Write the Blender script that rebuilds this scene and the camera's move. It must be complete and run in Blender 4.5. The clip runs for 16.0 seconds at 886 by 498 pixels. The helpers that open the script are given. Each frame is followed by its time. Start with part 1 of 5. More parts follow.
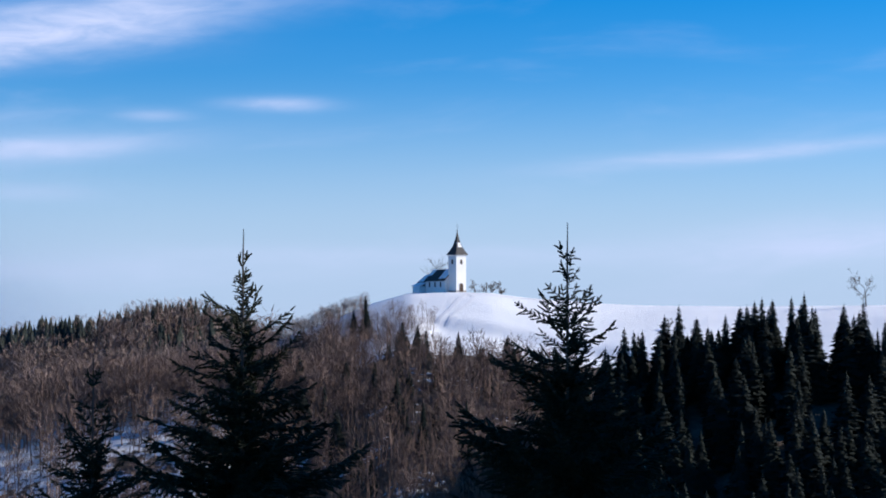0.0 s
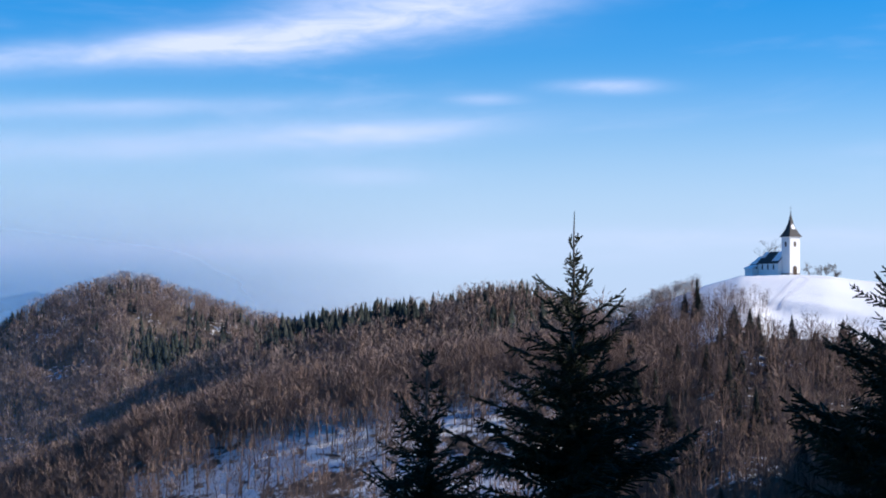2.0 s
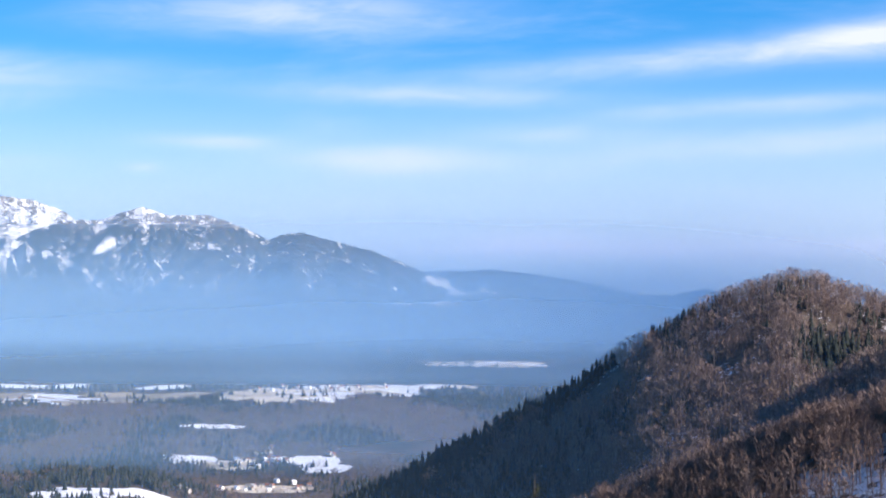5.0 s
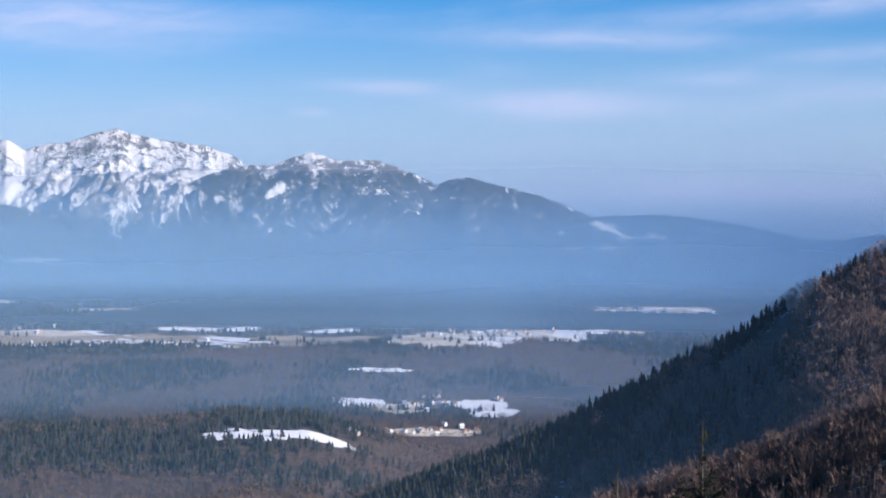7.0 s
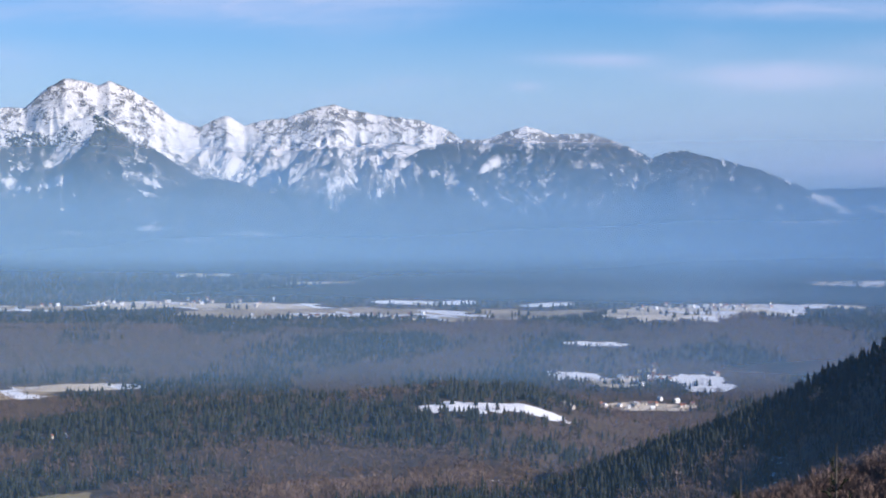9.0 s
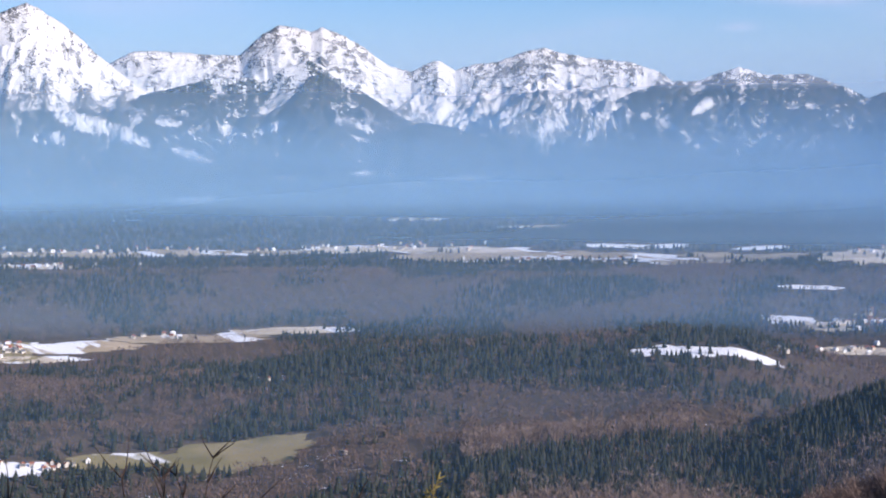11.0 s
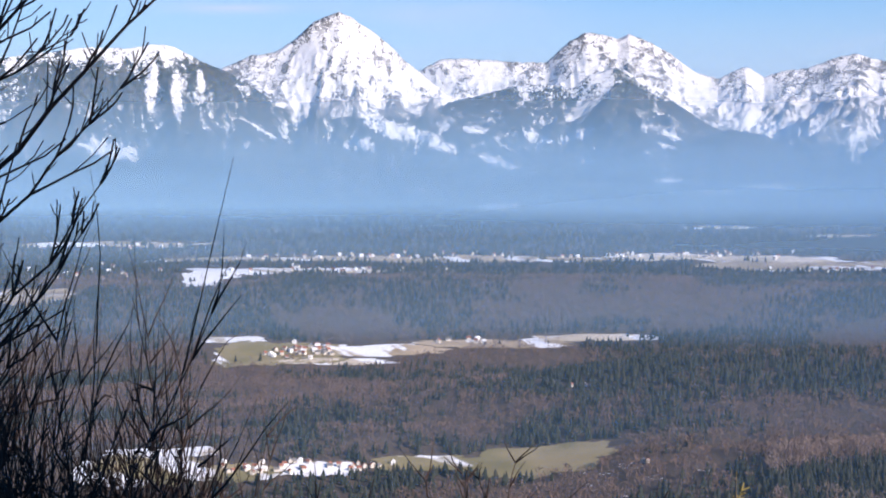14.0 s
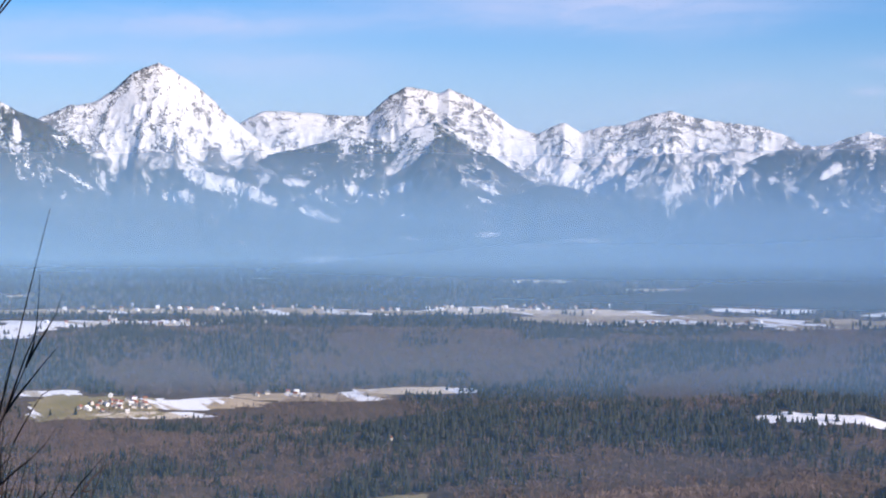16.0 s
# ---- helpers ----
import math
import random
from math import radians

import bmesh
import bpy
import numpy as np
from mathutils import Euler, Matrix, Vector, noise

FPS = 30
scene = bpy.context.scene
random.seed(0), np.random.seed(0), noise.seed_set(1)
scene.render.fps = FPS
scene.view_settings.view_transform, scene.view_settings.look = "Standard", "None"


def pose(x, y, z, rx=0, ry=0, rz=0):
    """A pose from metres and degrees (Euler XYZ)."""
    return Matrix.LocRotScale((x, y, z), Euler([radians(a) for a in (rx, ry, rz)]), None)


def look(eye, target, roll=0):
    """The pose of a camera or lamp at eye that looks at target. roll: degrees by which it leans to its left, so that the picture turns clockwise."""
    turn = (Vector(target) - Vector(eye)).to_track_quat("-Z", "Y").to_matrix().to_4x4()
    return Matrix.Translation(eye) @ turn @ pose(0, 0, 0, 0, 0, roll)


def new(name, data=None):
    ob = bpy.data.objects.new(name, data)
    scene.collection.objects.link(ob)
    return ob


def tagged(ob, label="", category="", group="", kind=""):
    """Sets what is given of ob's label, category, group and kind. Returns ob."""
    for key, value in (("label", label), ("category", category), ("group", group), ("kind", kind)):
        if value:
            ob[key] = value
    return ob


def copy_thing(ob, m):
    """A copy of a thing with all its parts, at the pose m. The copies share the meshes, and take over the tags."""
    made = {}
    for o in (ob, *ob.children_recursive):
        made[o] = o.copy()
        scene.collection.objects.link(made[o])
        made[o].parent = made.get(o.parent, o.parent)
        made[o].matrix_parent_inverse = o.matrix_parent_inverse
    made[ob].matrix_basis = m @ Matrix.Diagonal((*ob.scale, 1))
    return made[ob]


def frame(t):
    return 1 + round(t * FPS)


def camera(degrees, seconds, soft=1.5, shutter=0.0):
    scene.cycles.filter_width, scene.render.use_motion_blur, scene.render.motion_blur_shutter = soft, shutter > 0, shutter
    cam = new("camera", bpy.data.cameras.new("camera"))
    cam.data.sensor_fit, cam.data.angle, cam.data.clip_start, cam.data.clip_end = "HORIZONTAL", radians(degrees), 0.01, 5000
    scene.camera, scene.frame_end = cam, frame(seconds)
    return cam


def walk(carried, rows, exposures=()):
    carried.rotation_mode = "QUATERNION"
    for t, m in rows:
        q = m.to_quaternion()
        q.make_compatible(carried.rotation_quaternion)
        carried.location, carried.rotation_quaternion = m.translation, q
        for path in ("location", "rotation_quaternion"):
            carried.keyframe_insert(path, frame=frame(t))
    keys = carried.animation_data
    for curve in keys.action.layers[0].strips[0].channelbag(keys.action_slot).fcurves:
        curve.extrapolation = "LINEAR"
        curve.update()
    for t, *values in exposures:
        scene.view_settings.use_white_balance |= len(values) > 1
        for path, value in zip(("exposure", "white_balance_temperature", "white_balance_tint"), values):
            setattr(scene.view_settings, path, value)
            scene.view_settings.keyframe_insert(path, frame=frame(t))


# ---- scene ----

# ---- camera: a hand-held pan from one standing place ----
EYE = 1.6
cam = camera(25.61, 16.0, soft=1.9)
ROWS = [
    (0.0, 0.000, 2.191, 0.032),
    (0.5, 0.689, 2.115, 0.033),
    (1.0, 2.018, 2.061, -0.052),
    (1.5, 5.272, 1.917, -0.168),
    (2.0, 9.694, 1.656, -0.214),
    (2.5, 13.595, 1.386, -0.212),
    (3.0, 17.245, 0.977, 0.128),
    (3.5, 20.389, 1.078, 0.296),
    (4.0, 23.740, 1.197, 0.228),
    (4.5, 26.622, 1.355, -0.039),
    (5.0, 29.179, 1.520, -0.041),
    (5.2, 30.094, 1.533, -0.105),
    (7.5, 35.528, -0.592, -0.034),
    (8.0, 37.486, -0.815, 0.049),
    (8.5, 38.830, -0.826, -0.084),
    (9.0, 40.405, -0.888, -0.061),
    (9.2, 41.069, -0.886, -0.085),
    (11.3, 47.434, -2.659, 0.341),
    (11.5, 48.032, -2.652, 0.257),
    (12.0, 50.296, -2.767, -0.037),
    (12.5, 52.987, -2.756, -0.179),
    (13.0, 55.127, -2.750, -0.246),
    (13.5, 55.981, -2.649, -0.244),
    (14.0, 55.547, -2.291, 0.078),
    (14.5, 54.416, -2.523, 0.266),
    (15.0, 53.223, -1.735, -0.030),
    (15.5, 51.825, -1.103, -0.053),
    (16.0, 50.268, -0.720, -0.303),
]

EXPOSURES = [(0.0, 0.47, 6050, 13), (1.0, 0.47, 6050, 13), (2.0, 0.66, 6150, 14), (3.5, 0.88, 6400, 18), (5.0, 0.90, 6400, 18), (7.5, 0.40, 6250, 18), (9.0, 0.38, 6250, 18), (11.5, 0.50, 6400, 21), (13.5, 0.56, 6450, 22), (15.0, 0.56, 6450, 21), (16.0, 0.45, 6450, 21)]
walk(cam, [(t, pose(0, 0, EYE, 90 + pitch, roll, yaw)) for t, yaw, pitch, roll in ROWS], EXPOSURES)

# ---- light ----
SUN_RIGHT, SUN_UP = radians(80), radians(25)


def node(tree, kind, x=0, **inputs):
    n = tree.nodes.new(kind)
    for key, value in inputs.items():
        slot = int(key[1:]) if key[0] == "i" and key[1:].isdigit() else key.replace("_", " ")
        if isinstance(value, bpy.types.NodeSocket):
            tree.links.new(value, n.inputs[slot])
        else:
            n.inputs[slot].default_value = value
    return n


def maths(tree, op, a, b=0.0, c=0.0, clamp=False):
    n = node(tree, "ShaderNodeMath", i0=a, i1=b, i2=c)
    n.operation, n.use_clamp = op, clamp
    return n.outputs[0]


def blend(tree, fac, a, b):
    n = tree.nodes.new("ShaderNodeMix")
    n.data_type = "RGBA"
    for i, v in ((0, fac), (6, a), (7, b)):
        if isinstance(v, bpy.types.NodeSocket):
            tree.links.new(v, n.inputs[i])
        else:
            n.inputs[i].default_value = v
    return n.outputs[2]


def ramp(tree, fac, stops):
    n = node(tree, "ShaderNodeValToRGB", i0=fac)
    e = n.color_ramp.elements
    while len(e) < len(stops):
        e.new(0.5)
    for el, (p, c) in zip(e, stops):
        el.position, el.color = p, (c, c, c, 1) if isinstance(c, (int, float)) else (*c, 1)
    return n.outputs[0]


def smooth(tree, v, lo, hi):
    n = node(tree, "ShaderNodeMapRange", Value=v, From_Min=lo, From_Max=hi)
    n.interpolation_type = "SMOOTHSTEP"
    return n.outputs[0]


def make_world():
    w = bpy.data.worlds.new("winter_sky")
    scene.world = w
    w.use_nodes = True
    t = w.node_tree
    t.nodes.clear()
    sky = t.nodes.new("ShaderNodeTexSky")
    sky.sky_type, sky.sun_disc = "NISHITA", False
    sky.sun_elevation, sky.sun_rotation = SUN_UP, SUN_RIGHT
    sky.altitude, sky.air_density, sky.dust_density, sky.ozone_density = 900, 1.0, 0.15, 4.0
    co = t.nodes.new("ShaderNodeTexCoord").outputs["Generated"]
    sep = node(t, "ShaderNodeSeparateXYZ", i0=co).outputs
    # angles in degrees, left of the first view and above the horizon
    az = maths(t, "MULTIPLY", maths(t, "ARCTAN2", maths(t, "MULTIPLY", sep[0], -1.0), sep[1]), 57.2958)
    el = maths(t, "MULTIPLY", maths(t, "ARCSINE", sep[2]), 57.2958)
    flat = node(t, "ShaderNodeCombineXYZ", X=maths(t, "MULTIPLY", az, 0.10), Y=maths(t, "MULTIPLY_ADD", el, 0.46, maths(t, "MULTIPLY", az, 0.02)), Z=0.0).outputs[0]
    n1 = node(t, "ShaderNodeTexNoise", Vector=flat, Scale=1.1, Detail=8.0, Roughness=0.55, Distortion=0.35).outputs[0]
    n2 = node(t, "ShaderNodeTexNoise", Vector=flat, Scale=4.2, Detail=6.0, Roughness=0.6, Distortion=0.6).outputs[0]
    wob = maths(t, "MULTIPLY", maths(t, "SUBTRACT", n1, 0.5), 2.6)
    total = None
    # long stratus banks: centre, half width, half height in degrees, slope, strength
    for a0, e0, wa, we, slope, k in CLOUDS:
        da = maths(t, "MULTIPLY", maths(t, "SUBTRACT", az, a0), 1.0 / wa)
        de = maths(t, "SUBTRACT", maths(t, "SUBTRACT", el, e0), maths(t, "MULTIPLY", maths(t, "SUBTRACT", az, a0), slope))
        de = maths(t, "MULTIPLY", maths(t, "ADD", de, maths(t, "MULTIPLY", wob, 0.75 * we)), 1.0 / we)
        d = maths(t, "ADD", maths(t, "MULTIPLY", da, da), maths(t, "MULTIPLY", de, de))
        g = maths(t, "MULTIPLY", maths(t, "EXPONENT", maths(t, "MULTIPLY", d, -1.0)), k)
        total = g if total is None else maths(t, "ADD", total, g)
    veil = maths(t, "MULTIPLY", smooth(t, n1, 0.5, 0.8), 0.25)
    fine = smooth(t, n2, 0.25, 0.72)
    cover = maths(t, "MULTIPLY", maths(t, "ADD", total, veil), maths(t, "MULTIPLY_ADD", fine, 0.42, 0.55), clamp=True)
    low = maths(t, "MULTIPLY", smooth(t, el, 7.5, 0.5), 0.88)
    deep = node(t, "ShaderNodeHueSaturation", Saturation=1.5, Color=sky.outputs[0]).outputs[0]
    tone = node(t, "ShaderNodeVectorMath", i0=deep, i1=(1.26, 1.14, 1.24))
    tone.operation = "MULTIPLY"
    deep = tone.outputs[0]
    haze = blend(t, low, deep, (4.35, 5.8, 7.8, 1))
    col = blend(t, cover, haze, (6.3, 7.0, 9.2, 1))
    bg = node(t, "ShaderNodeBackground", Color=col, Strength=SKY_STRENGTH)
    out = t.nodes.new("ShaderNodeOutputWorld")
    t.links.new(bg.outputs[0], out.inputs[0])


SKY_STRENGTH = 0.075
CLOUDS = [
    (9.8, 8.9, 5.0, 0.70, -0.13, 0.95), (14.5, 7.9, 5.0, 0.42, -0.10, 0.75), (4.85, 6.4, 1.4, 0.20, 0.0, 0.75), (8.5, 6.05, 1.0, 0.18, 0.0, 0.4), (11.4, 5.1, 2.8, 0.36, -0.02, 0.55), (12.0, 3.8, 2.0, 0.28, 0.0, 0.3),
    (-8.8, 4.95, 4.8, 0.24, -0.075, 0.6), (-12.0, 2.4, 6.5, 0.60, -0.06, 0.65), (2.0, 2.0, 7.0, 0.30, 0.0, 0.35),
    (21.0, 7.0, 8.5, 0.42, -0.065, 0.55), (17.0, 7.5, 3.0, 0.42, -0.05, 0.35), (34.0, 8.4, 5.0, 0.6, -0.03, 0.7), (17.5, 4.7, 8.5, 0.45, -0.07, 0.5), (20.0, 5.6, 5.0, 0.25, -0.06, 0.45), (31.5, 4.2, 2.8, 0.36, 0.0, 0.4), (36.0, 4.65, 2.0, 0.2, 0.0, 0.35), (24.0, 1.5, 8.0, 0.40, 0.0, 0.5), (12.0, 1.5, 9.0, 0.35, 0.0, 0.35),
    (46.0, 6.1, 6.0, 0.50, -0.02, 0.6), (29.5, 6.0, 4.5, 0.28, 0.03, 0.5), (35.4, 4.6, 1.2, 0.2, 0.0, 0.3), (26.0, 4.85, 2.5, 0.25, 0.0, 0.35), (30.3, 4.1, 2.5, 0.38, 0.0, 0.4), (38.0, 3.85, 0.5, 0.13, 0.0, 0.4), (26.5, 1.5, 3.5, 0.40, 0.0, 0.45),
    (57.4, 5.8, 4.5, 0.50, 0.0, 0.5), (61.8, 4.7, 1.5, 0.15, 0.0, 0.5), (46.5, 6.7, 7.0, 0.40, 0.0, 0.55), (55.5, 4.6, 4.0, 0.45, 0.0, 0.35), (64.0, 5.2, 6.0, 0.8, 0.0, 0.3),
]
make_world()
sun = new("sun", bpy.data.lights.new("sun", "SUN"))
sun.data.energy, sun.data.angle, sun.data.color = 4.7, radians(0.6), (1.0, 0.92, 0.79)
sun.matrix_world = look((math.sin(SUN_RIGHT) * 60, math.cos(SUN_RIGHT) * 60, 60 * math.tan(SUN_UP)), (0, 0, 0))


# ---- materials ----
def material(name, rough=0.8):
    m = bpy.data.materials.new(name)
    m.use_nodes = True
    t = m.node_tree
    b = t.nodes["Principled BSDF"]
    b.inputs["Roughness"].default_value = rough
    b.inputs["Specular IOR Level"].default_value = 0.25
    return m, t, b


def position(t):
    return t.nodes.new("ShaderNodeNewGeometry").outputs["Position"]


def noise_at(t, vec, scale, detail=5.0, rough=0.55):
    return node(t, "ShaderNodeTexNoise", Vector=vec, Scale=scale, Detail=detail, Roughness=rough).outputs[0]


def bumped(t, b, height, strength, distance):
    n = node(t, "ShaderNodeBump", Height=height, Strength=strength, Distance=distance)
    t.links.new(n.outputs[0], b.inputs["Normal"])


def two_tone(name, a, b_col, scale, rough=0.85, spread=0.5, island=False, bump=0.0):
    """Two colours mixed by noise at two scales, and from piece to piece."""
    m, t, b = material(name, rough)
    p = position(t)
    n = maths(t, "MULTIPLY_ADD", noise_at(t, p, scale * 6), 0.45, maths(t, "MULTIPLY", noise_at(t, p, scale), 0.55))
    if island:
        r = t.nodes.new("ShaderNodeNewGeometry").outputs["Random Per Island"]
        n = maths(t, "MULTIPLY_ADD", r, 0.5, maths(t, "MULTIPLY", n, 0.6))
    f = smooth(t, n, 0.5 - spread / 2, 0.5 + spread / 2)
    t.links.new(blend(t, f, (*a, 1), (*b_col, 1)), b.inputs["Base Color"])
    if bump:
        bumped(t, b, n, 0.6, bump)
    return m


def random_tint(name, a, b_col, c, rough=0.9):
    """Colours that differ from tree to tree by a cover value stored on each one."""
    m, t, b = material(name, rough)
    at_ = t.nodes.new("ShaderNodeAttribute")
    at_.attribute_name = "tint"
    v = at_.outputs["Fac"]
    col = blend(t, smooth(t, v, 0.0, 0.5), (*a, 1), (*b_col, 1))
    col = blend(t, smooth(t, v, 0.55, 1.0), col, (*c, 1))
    t.links.new(col, b.inputs["Base Color"])
    return m


def ground_material():
    m, t, b = material("hill_ground", 0.85)
    p = position(t)
    cover = t.nodes.new("ShaderNodeAttribute")
    cover.attribute_name = "snow_cover"
    n1, n2, n3 = noise_at(t, p, 0.035, 6), noise_at(t, p, 0.3, 6, 0.65), noise_at(t, p, 2.2, 5)
    litter = blend(t, smooth(t, n2, 0.35, 0.65), (0.062, 0.045, 0.034, 1), (0.125, 0.094, 0.068, 1))
    snow = blend(t, smooth(t, n1, 0.3, 0.7), (0.80, 0.81, 0.83, 1), (0.88, 0.88, 0.89, 1))
    mix = maths(t, "ADD", maths(t, "MULTIPLY_ADD", n2, 0.55, maths(t, "MULTIPLY", n1, 0.45)), maths(t, "SUBTRACT", cover.outputs["Fac"], 0.5))
    f = smooth(t, mix, 0.49, 0.55)
    t.links.new(blend(t, f, litter, snow), b.inputs["Base Color"])
    bumped(t, b, maths(t, "ADD", n3, maths(t, "MULTIPLY", n2, 2.0)), 0.35, 0.6)
    return m


def mountain_material():
    """Wooded feet, grey rock and snow; the snow's share is stored on the slopes."""
    m, t, b = material("mountain_rock_and_snow", 0.85)
    p = position(t)
    cover = t.nodes.new("ShaderNodeAttribute")
    cover.attribute_name = "snow_cover"
    high = t.nodes.new("ShaderNodeAttribute")
    high.attribute_name = "above_trees"
    n1, n2, n3 = noise_at(t, p, 0.020, 5, 0.6), noise_at(t, p, 0.060, 6, 0.65), noise_at(t, p, 0.24, 5, 0.7)
    forest = blend(t, smooth(t, n2, 0.38, 0.62), (0.022, 0.034, 0.030, 1), (0.085, 0.072, 0.058, 1))
    rock = blend(t, smooth(t, n3, 0.35, 0.65), (0.11, 0.11, 0.115, 1), (0.25, 0.24, 0.23, 1))
    bare = blend(t, smooth(t, high.outputs["Fac"], 0.35, 0.65), forest, rock)
    rough = maths(t, "MULTIPLY_ADD", n1, 0.18, maths(t, "MULTIPLY_ADD", n2, 0.42, maths(t, "MULTIPLY", n3, 0.40)))
    f = smooth(t, maths(t, "ADD", maths(t, "MULTIPLY", maths(t, "SUBTRACT", rough, 0.5), 3.2), cover.outputs["Fac"]), 0.47, 0.56)
    t.links.new(blend(t, f, bare, (0.88, 0.87, 0.86, 1)), b.inputs["Base Color"])
    bumped(t, b, maths(t, "ADD", n2, maths(t, "MULTIPLY", n3, 0.5)), 0.8, 7.0)
    return m


def haze_material(name, dense, top, base, foot):
    """Sheet added to imitate distance haze: lets most light through and scatters a little, less with height, gathering
    above its foot.
    """
    m = bpy.data.materials.new(name)
    m.use_nodes = True
    t = m.node_tree
    t.nodes.clear()
    p = position(t)
    z = node(t, "ShaderNodeSeparateXYZ", i0=p).outputs[2]
    wisps = node(t, "ShaderNodeVectorMath", i0=p, i1=(1, 1, 7))
    wisps.operation = "MULTIPLY"
    n = noise_at(t, wisps.outputs[0], 0.0016, 4)
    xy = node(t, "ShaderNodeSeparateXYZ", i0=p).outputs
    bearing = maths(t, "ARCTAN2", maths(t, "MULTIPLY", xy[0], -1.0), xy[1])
    by_bearing = maths(t, "MULTIPLY_ADD", smooth(t, bearing, radians(62), radians(25)), 0.75, 0.9)
    fall = maths(t, "MULTIPLY", smooth(t, z, top, foot), by_bearing)
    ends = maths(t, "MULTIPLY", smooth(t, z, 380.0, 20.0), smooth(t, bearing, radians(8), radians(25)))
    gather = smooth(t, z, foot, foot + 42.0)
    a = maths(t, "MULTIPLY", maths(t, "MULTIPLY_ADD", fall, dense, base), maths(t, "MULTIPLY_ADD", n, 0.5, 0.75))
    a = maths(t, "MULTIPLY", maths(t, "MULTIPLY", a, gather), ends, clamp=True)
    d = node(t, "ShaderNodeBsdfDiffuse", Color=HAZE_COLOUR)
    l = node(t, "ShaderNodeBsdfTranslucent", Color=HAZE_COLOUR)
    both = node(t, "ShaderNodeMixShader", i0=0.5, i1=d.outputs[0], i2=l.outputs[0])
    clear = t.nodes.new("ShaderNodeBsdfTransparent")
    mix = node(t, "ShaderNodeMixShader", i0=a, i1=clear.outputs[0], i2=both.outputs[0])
    t.links.new(mix.outputs[0], t.nodes.new("ShaderNodeOutputMaterial").inputs[0])
    return m


# blue of the airlight, put into the sheets' own colour
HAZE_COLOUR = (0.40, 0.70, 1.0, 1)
GROUND = ground_material()
MOUNTAIN = mountain_material()
SNOW = two_tone("lying_snow", (0.80, 0.81, 0.84), (0.89, 0.89, 0.90), 0.05, 0.7)
CONIFER = random_tint("conifer_needles", (0.014, 0.021, 0.018), (0.024, 0.031, 0.024), (0.042, 0.042, 0.032))
BARE = random_tint("bare_twigs", (0.135, 0.090, 0.073), (0.215, 0.152, 0.126), (0.29, 0.225, 0.19))
BARK = two_tone("grey_bark", (0.07, 0.06, 0.05), (0.15, 0.13, 0.11), 1.5, 0.95)
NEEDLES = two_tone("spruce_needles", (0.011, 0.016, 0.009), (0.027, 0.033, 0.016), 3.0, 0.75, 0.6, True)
# sunlight on one small spruce, put into the base colour as gold
SUNLIT_GOLD = two_tone("sunlit_gold_needles", (0.14, 0.11, 0.03), (0.24, 0.19, 0.06), 3.0, 0.75, 0.6, True)
SHRUB = two_tone("dark_shrub_bark", (0.024, 0.016, 0.013), (0.062, 0.040, 0.033), 6.0, 0.85)
PLASTER = two_tone("white_plaster", (0.72, 0.71, 0.68), (0.83, 0.82, 0.80), 0.35, 0.9, 0.7, False, 0.02)
SHINGLE = two_tone("dark_shingle", (0.035, 0.033, 0.034), (0.075, 0.070, 0.068), 2.0, 0.7, 0.6, False, 0.03)
STONE = two_tone("grey_stone", (0.24, 0.23, 0.21), (0.36, 0.34, 0.31), 1.4, 0.9)
OAK = two_tone("dark_oak", (0.045, 0.028, 0.018), (0.09, 0.055, 0.035), 3.0, 0.8)
IRON = two_tone("iron", (0.03, 0.03, 0.03), (0.06, 0.055, 0.05), 4.0, 0.5)
TILE_RED = two_tone("red_roof_tile", (0.22, 0.085, 0.055), (0.33, 0.14, 0.09), 0.6, 0.85)
TILE_GREY = two_tone("grey_roof_tile", (0.12, 0.115, 0.11), (0.20, 0.19, 0.185), 0.6, 0.85)
PALE_WALL = two_tone("pale_house_plaster", (0.46, 0.42, 0.36), (0.66, 0.61, 0.55), 0.4, 0.9)
GLASS_DARK = material("dark_window", 0.15)[0]
GLASS_DARK.node_tree.nodes["Principled BSDF"].inputs["Base Color"].default_value = (0.02, 0.025, 0.03, 1)


# ---- number helpers ----
def lattice(ix, iy, seed):
    h = (ix * 374761393 + iy * 668265263 + seed * 974634777) & 0xFFFFFFFF
    h = ((h ^ (h >> 13)) * 1274126177) & 0xFFFFFFFF
    return ((h ^ (h >> 16)) & 0xFFFF) / 65535.0


def value_noise(x, y, seed=0):
    x, y = np.asarray(x, float), np.asarray(y, float)
    ix, iy = np.floor(x).astype(np.int64), np.floor(y).astype(np.int64)
    fx, fy = x - ix, y - iy
    fx, fy = fx * fx * (3 - 2 * fx), fy * fy * (3 - 2 * fy)
    a, b = lattice(ix, iy, seed), lattice(ix + 1, iy, seed)
    c, d = lattice(ix, iy + 1, seed), lattice(ix + 1, iy + 1, seed)
    return (a + (b - a) * fx) * (1 - fy) + (c + (d - c) * fx) * fy


def fbm(x, y, octaves=4, seed=0, gain=0.5):
    s, a, tot = 0.0, 1.0, 0.0
    for o in range(octaves):
        s = s + a * value_noise(x * 2 ** o + 17.3 * o, y * 2 ** o + 9.1 * o, seed + o)
        tot += a
        a *= gain
    return s / tot


def ridged(x, y, octaves=4, seed=0, gain=0.5):
    s, a, tot = 0.0, 1.0, 0.0
    for o in range(octaves):
        s = s + a * (1 - np.abs(2 * value_noise(x * 2 ** o + 5.7 * o, y * 2 ** o + 3.3 * o, seed + o) - 1))
        tot += a
        a *= gain
    return s / tot


def tan_deg(a):
    return np.tan(np.radians(a))


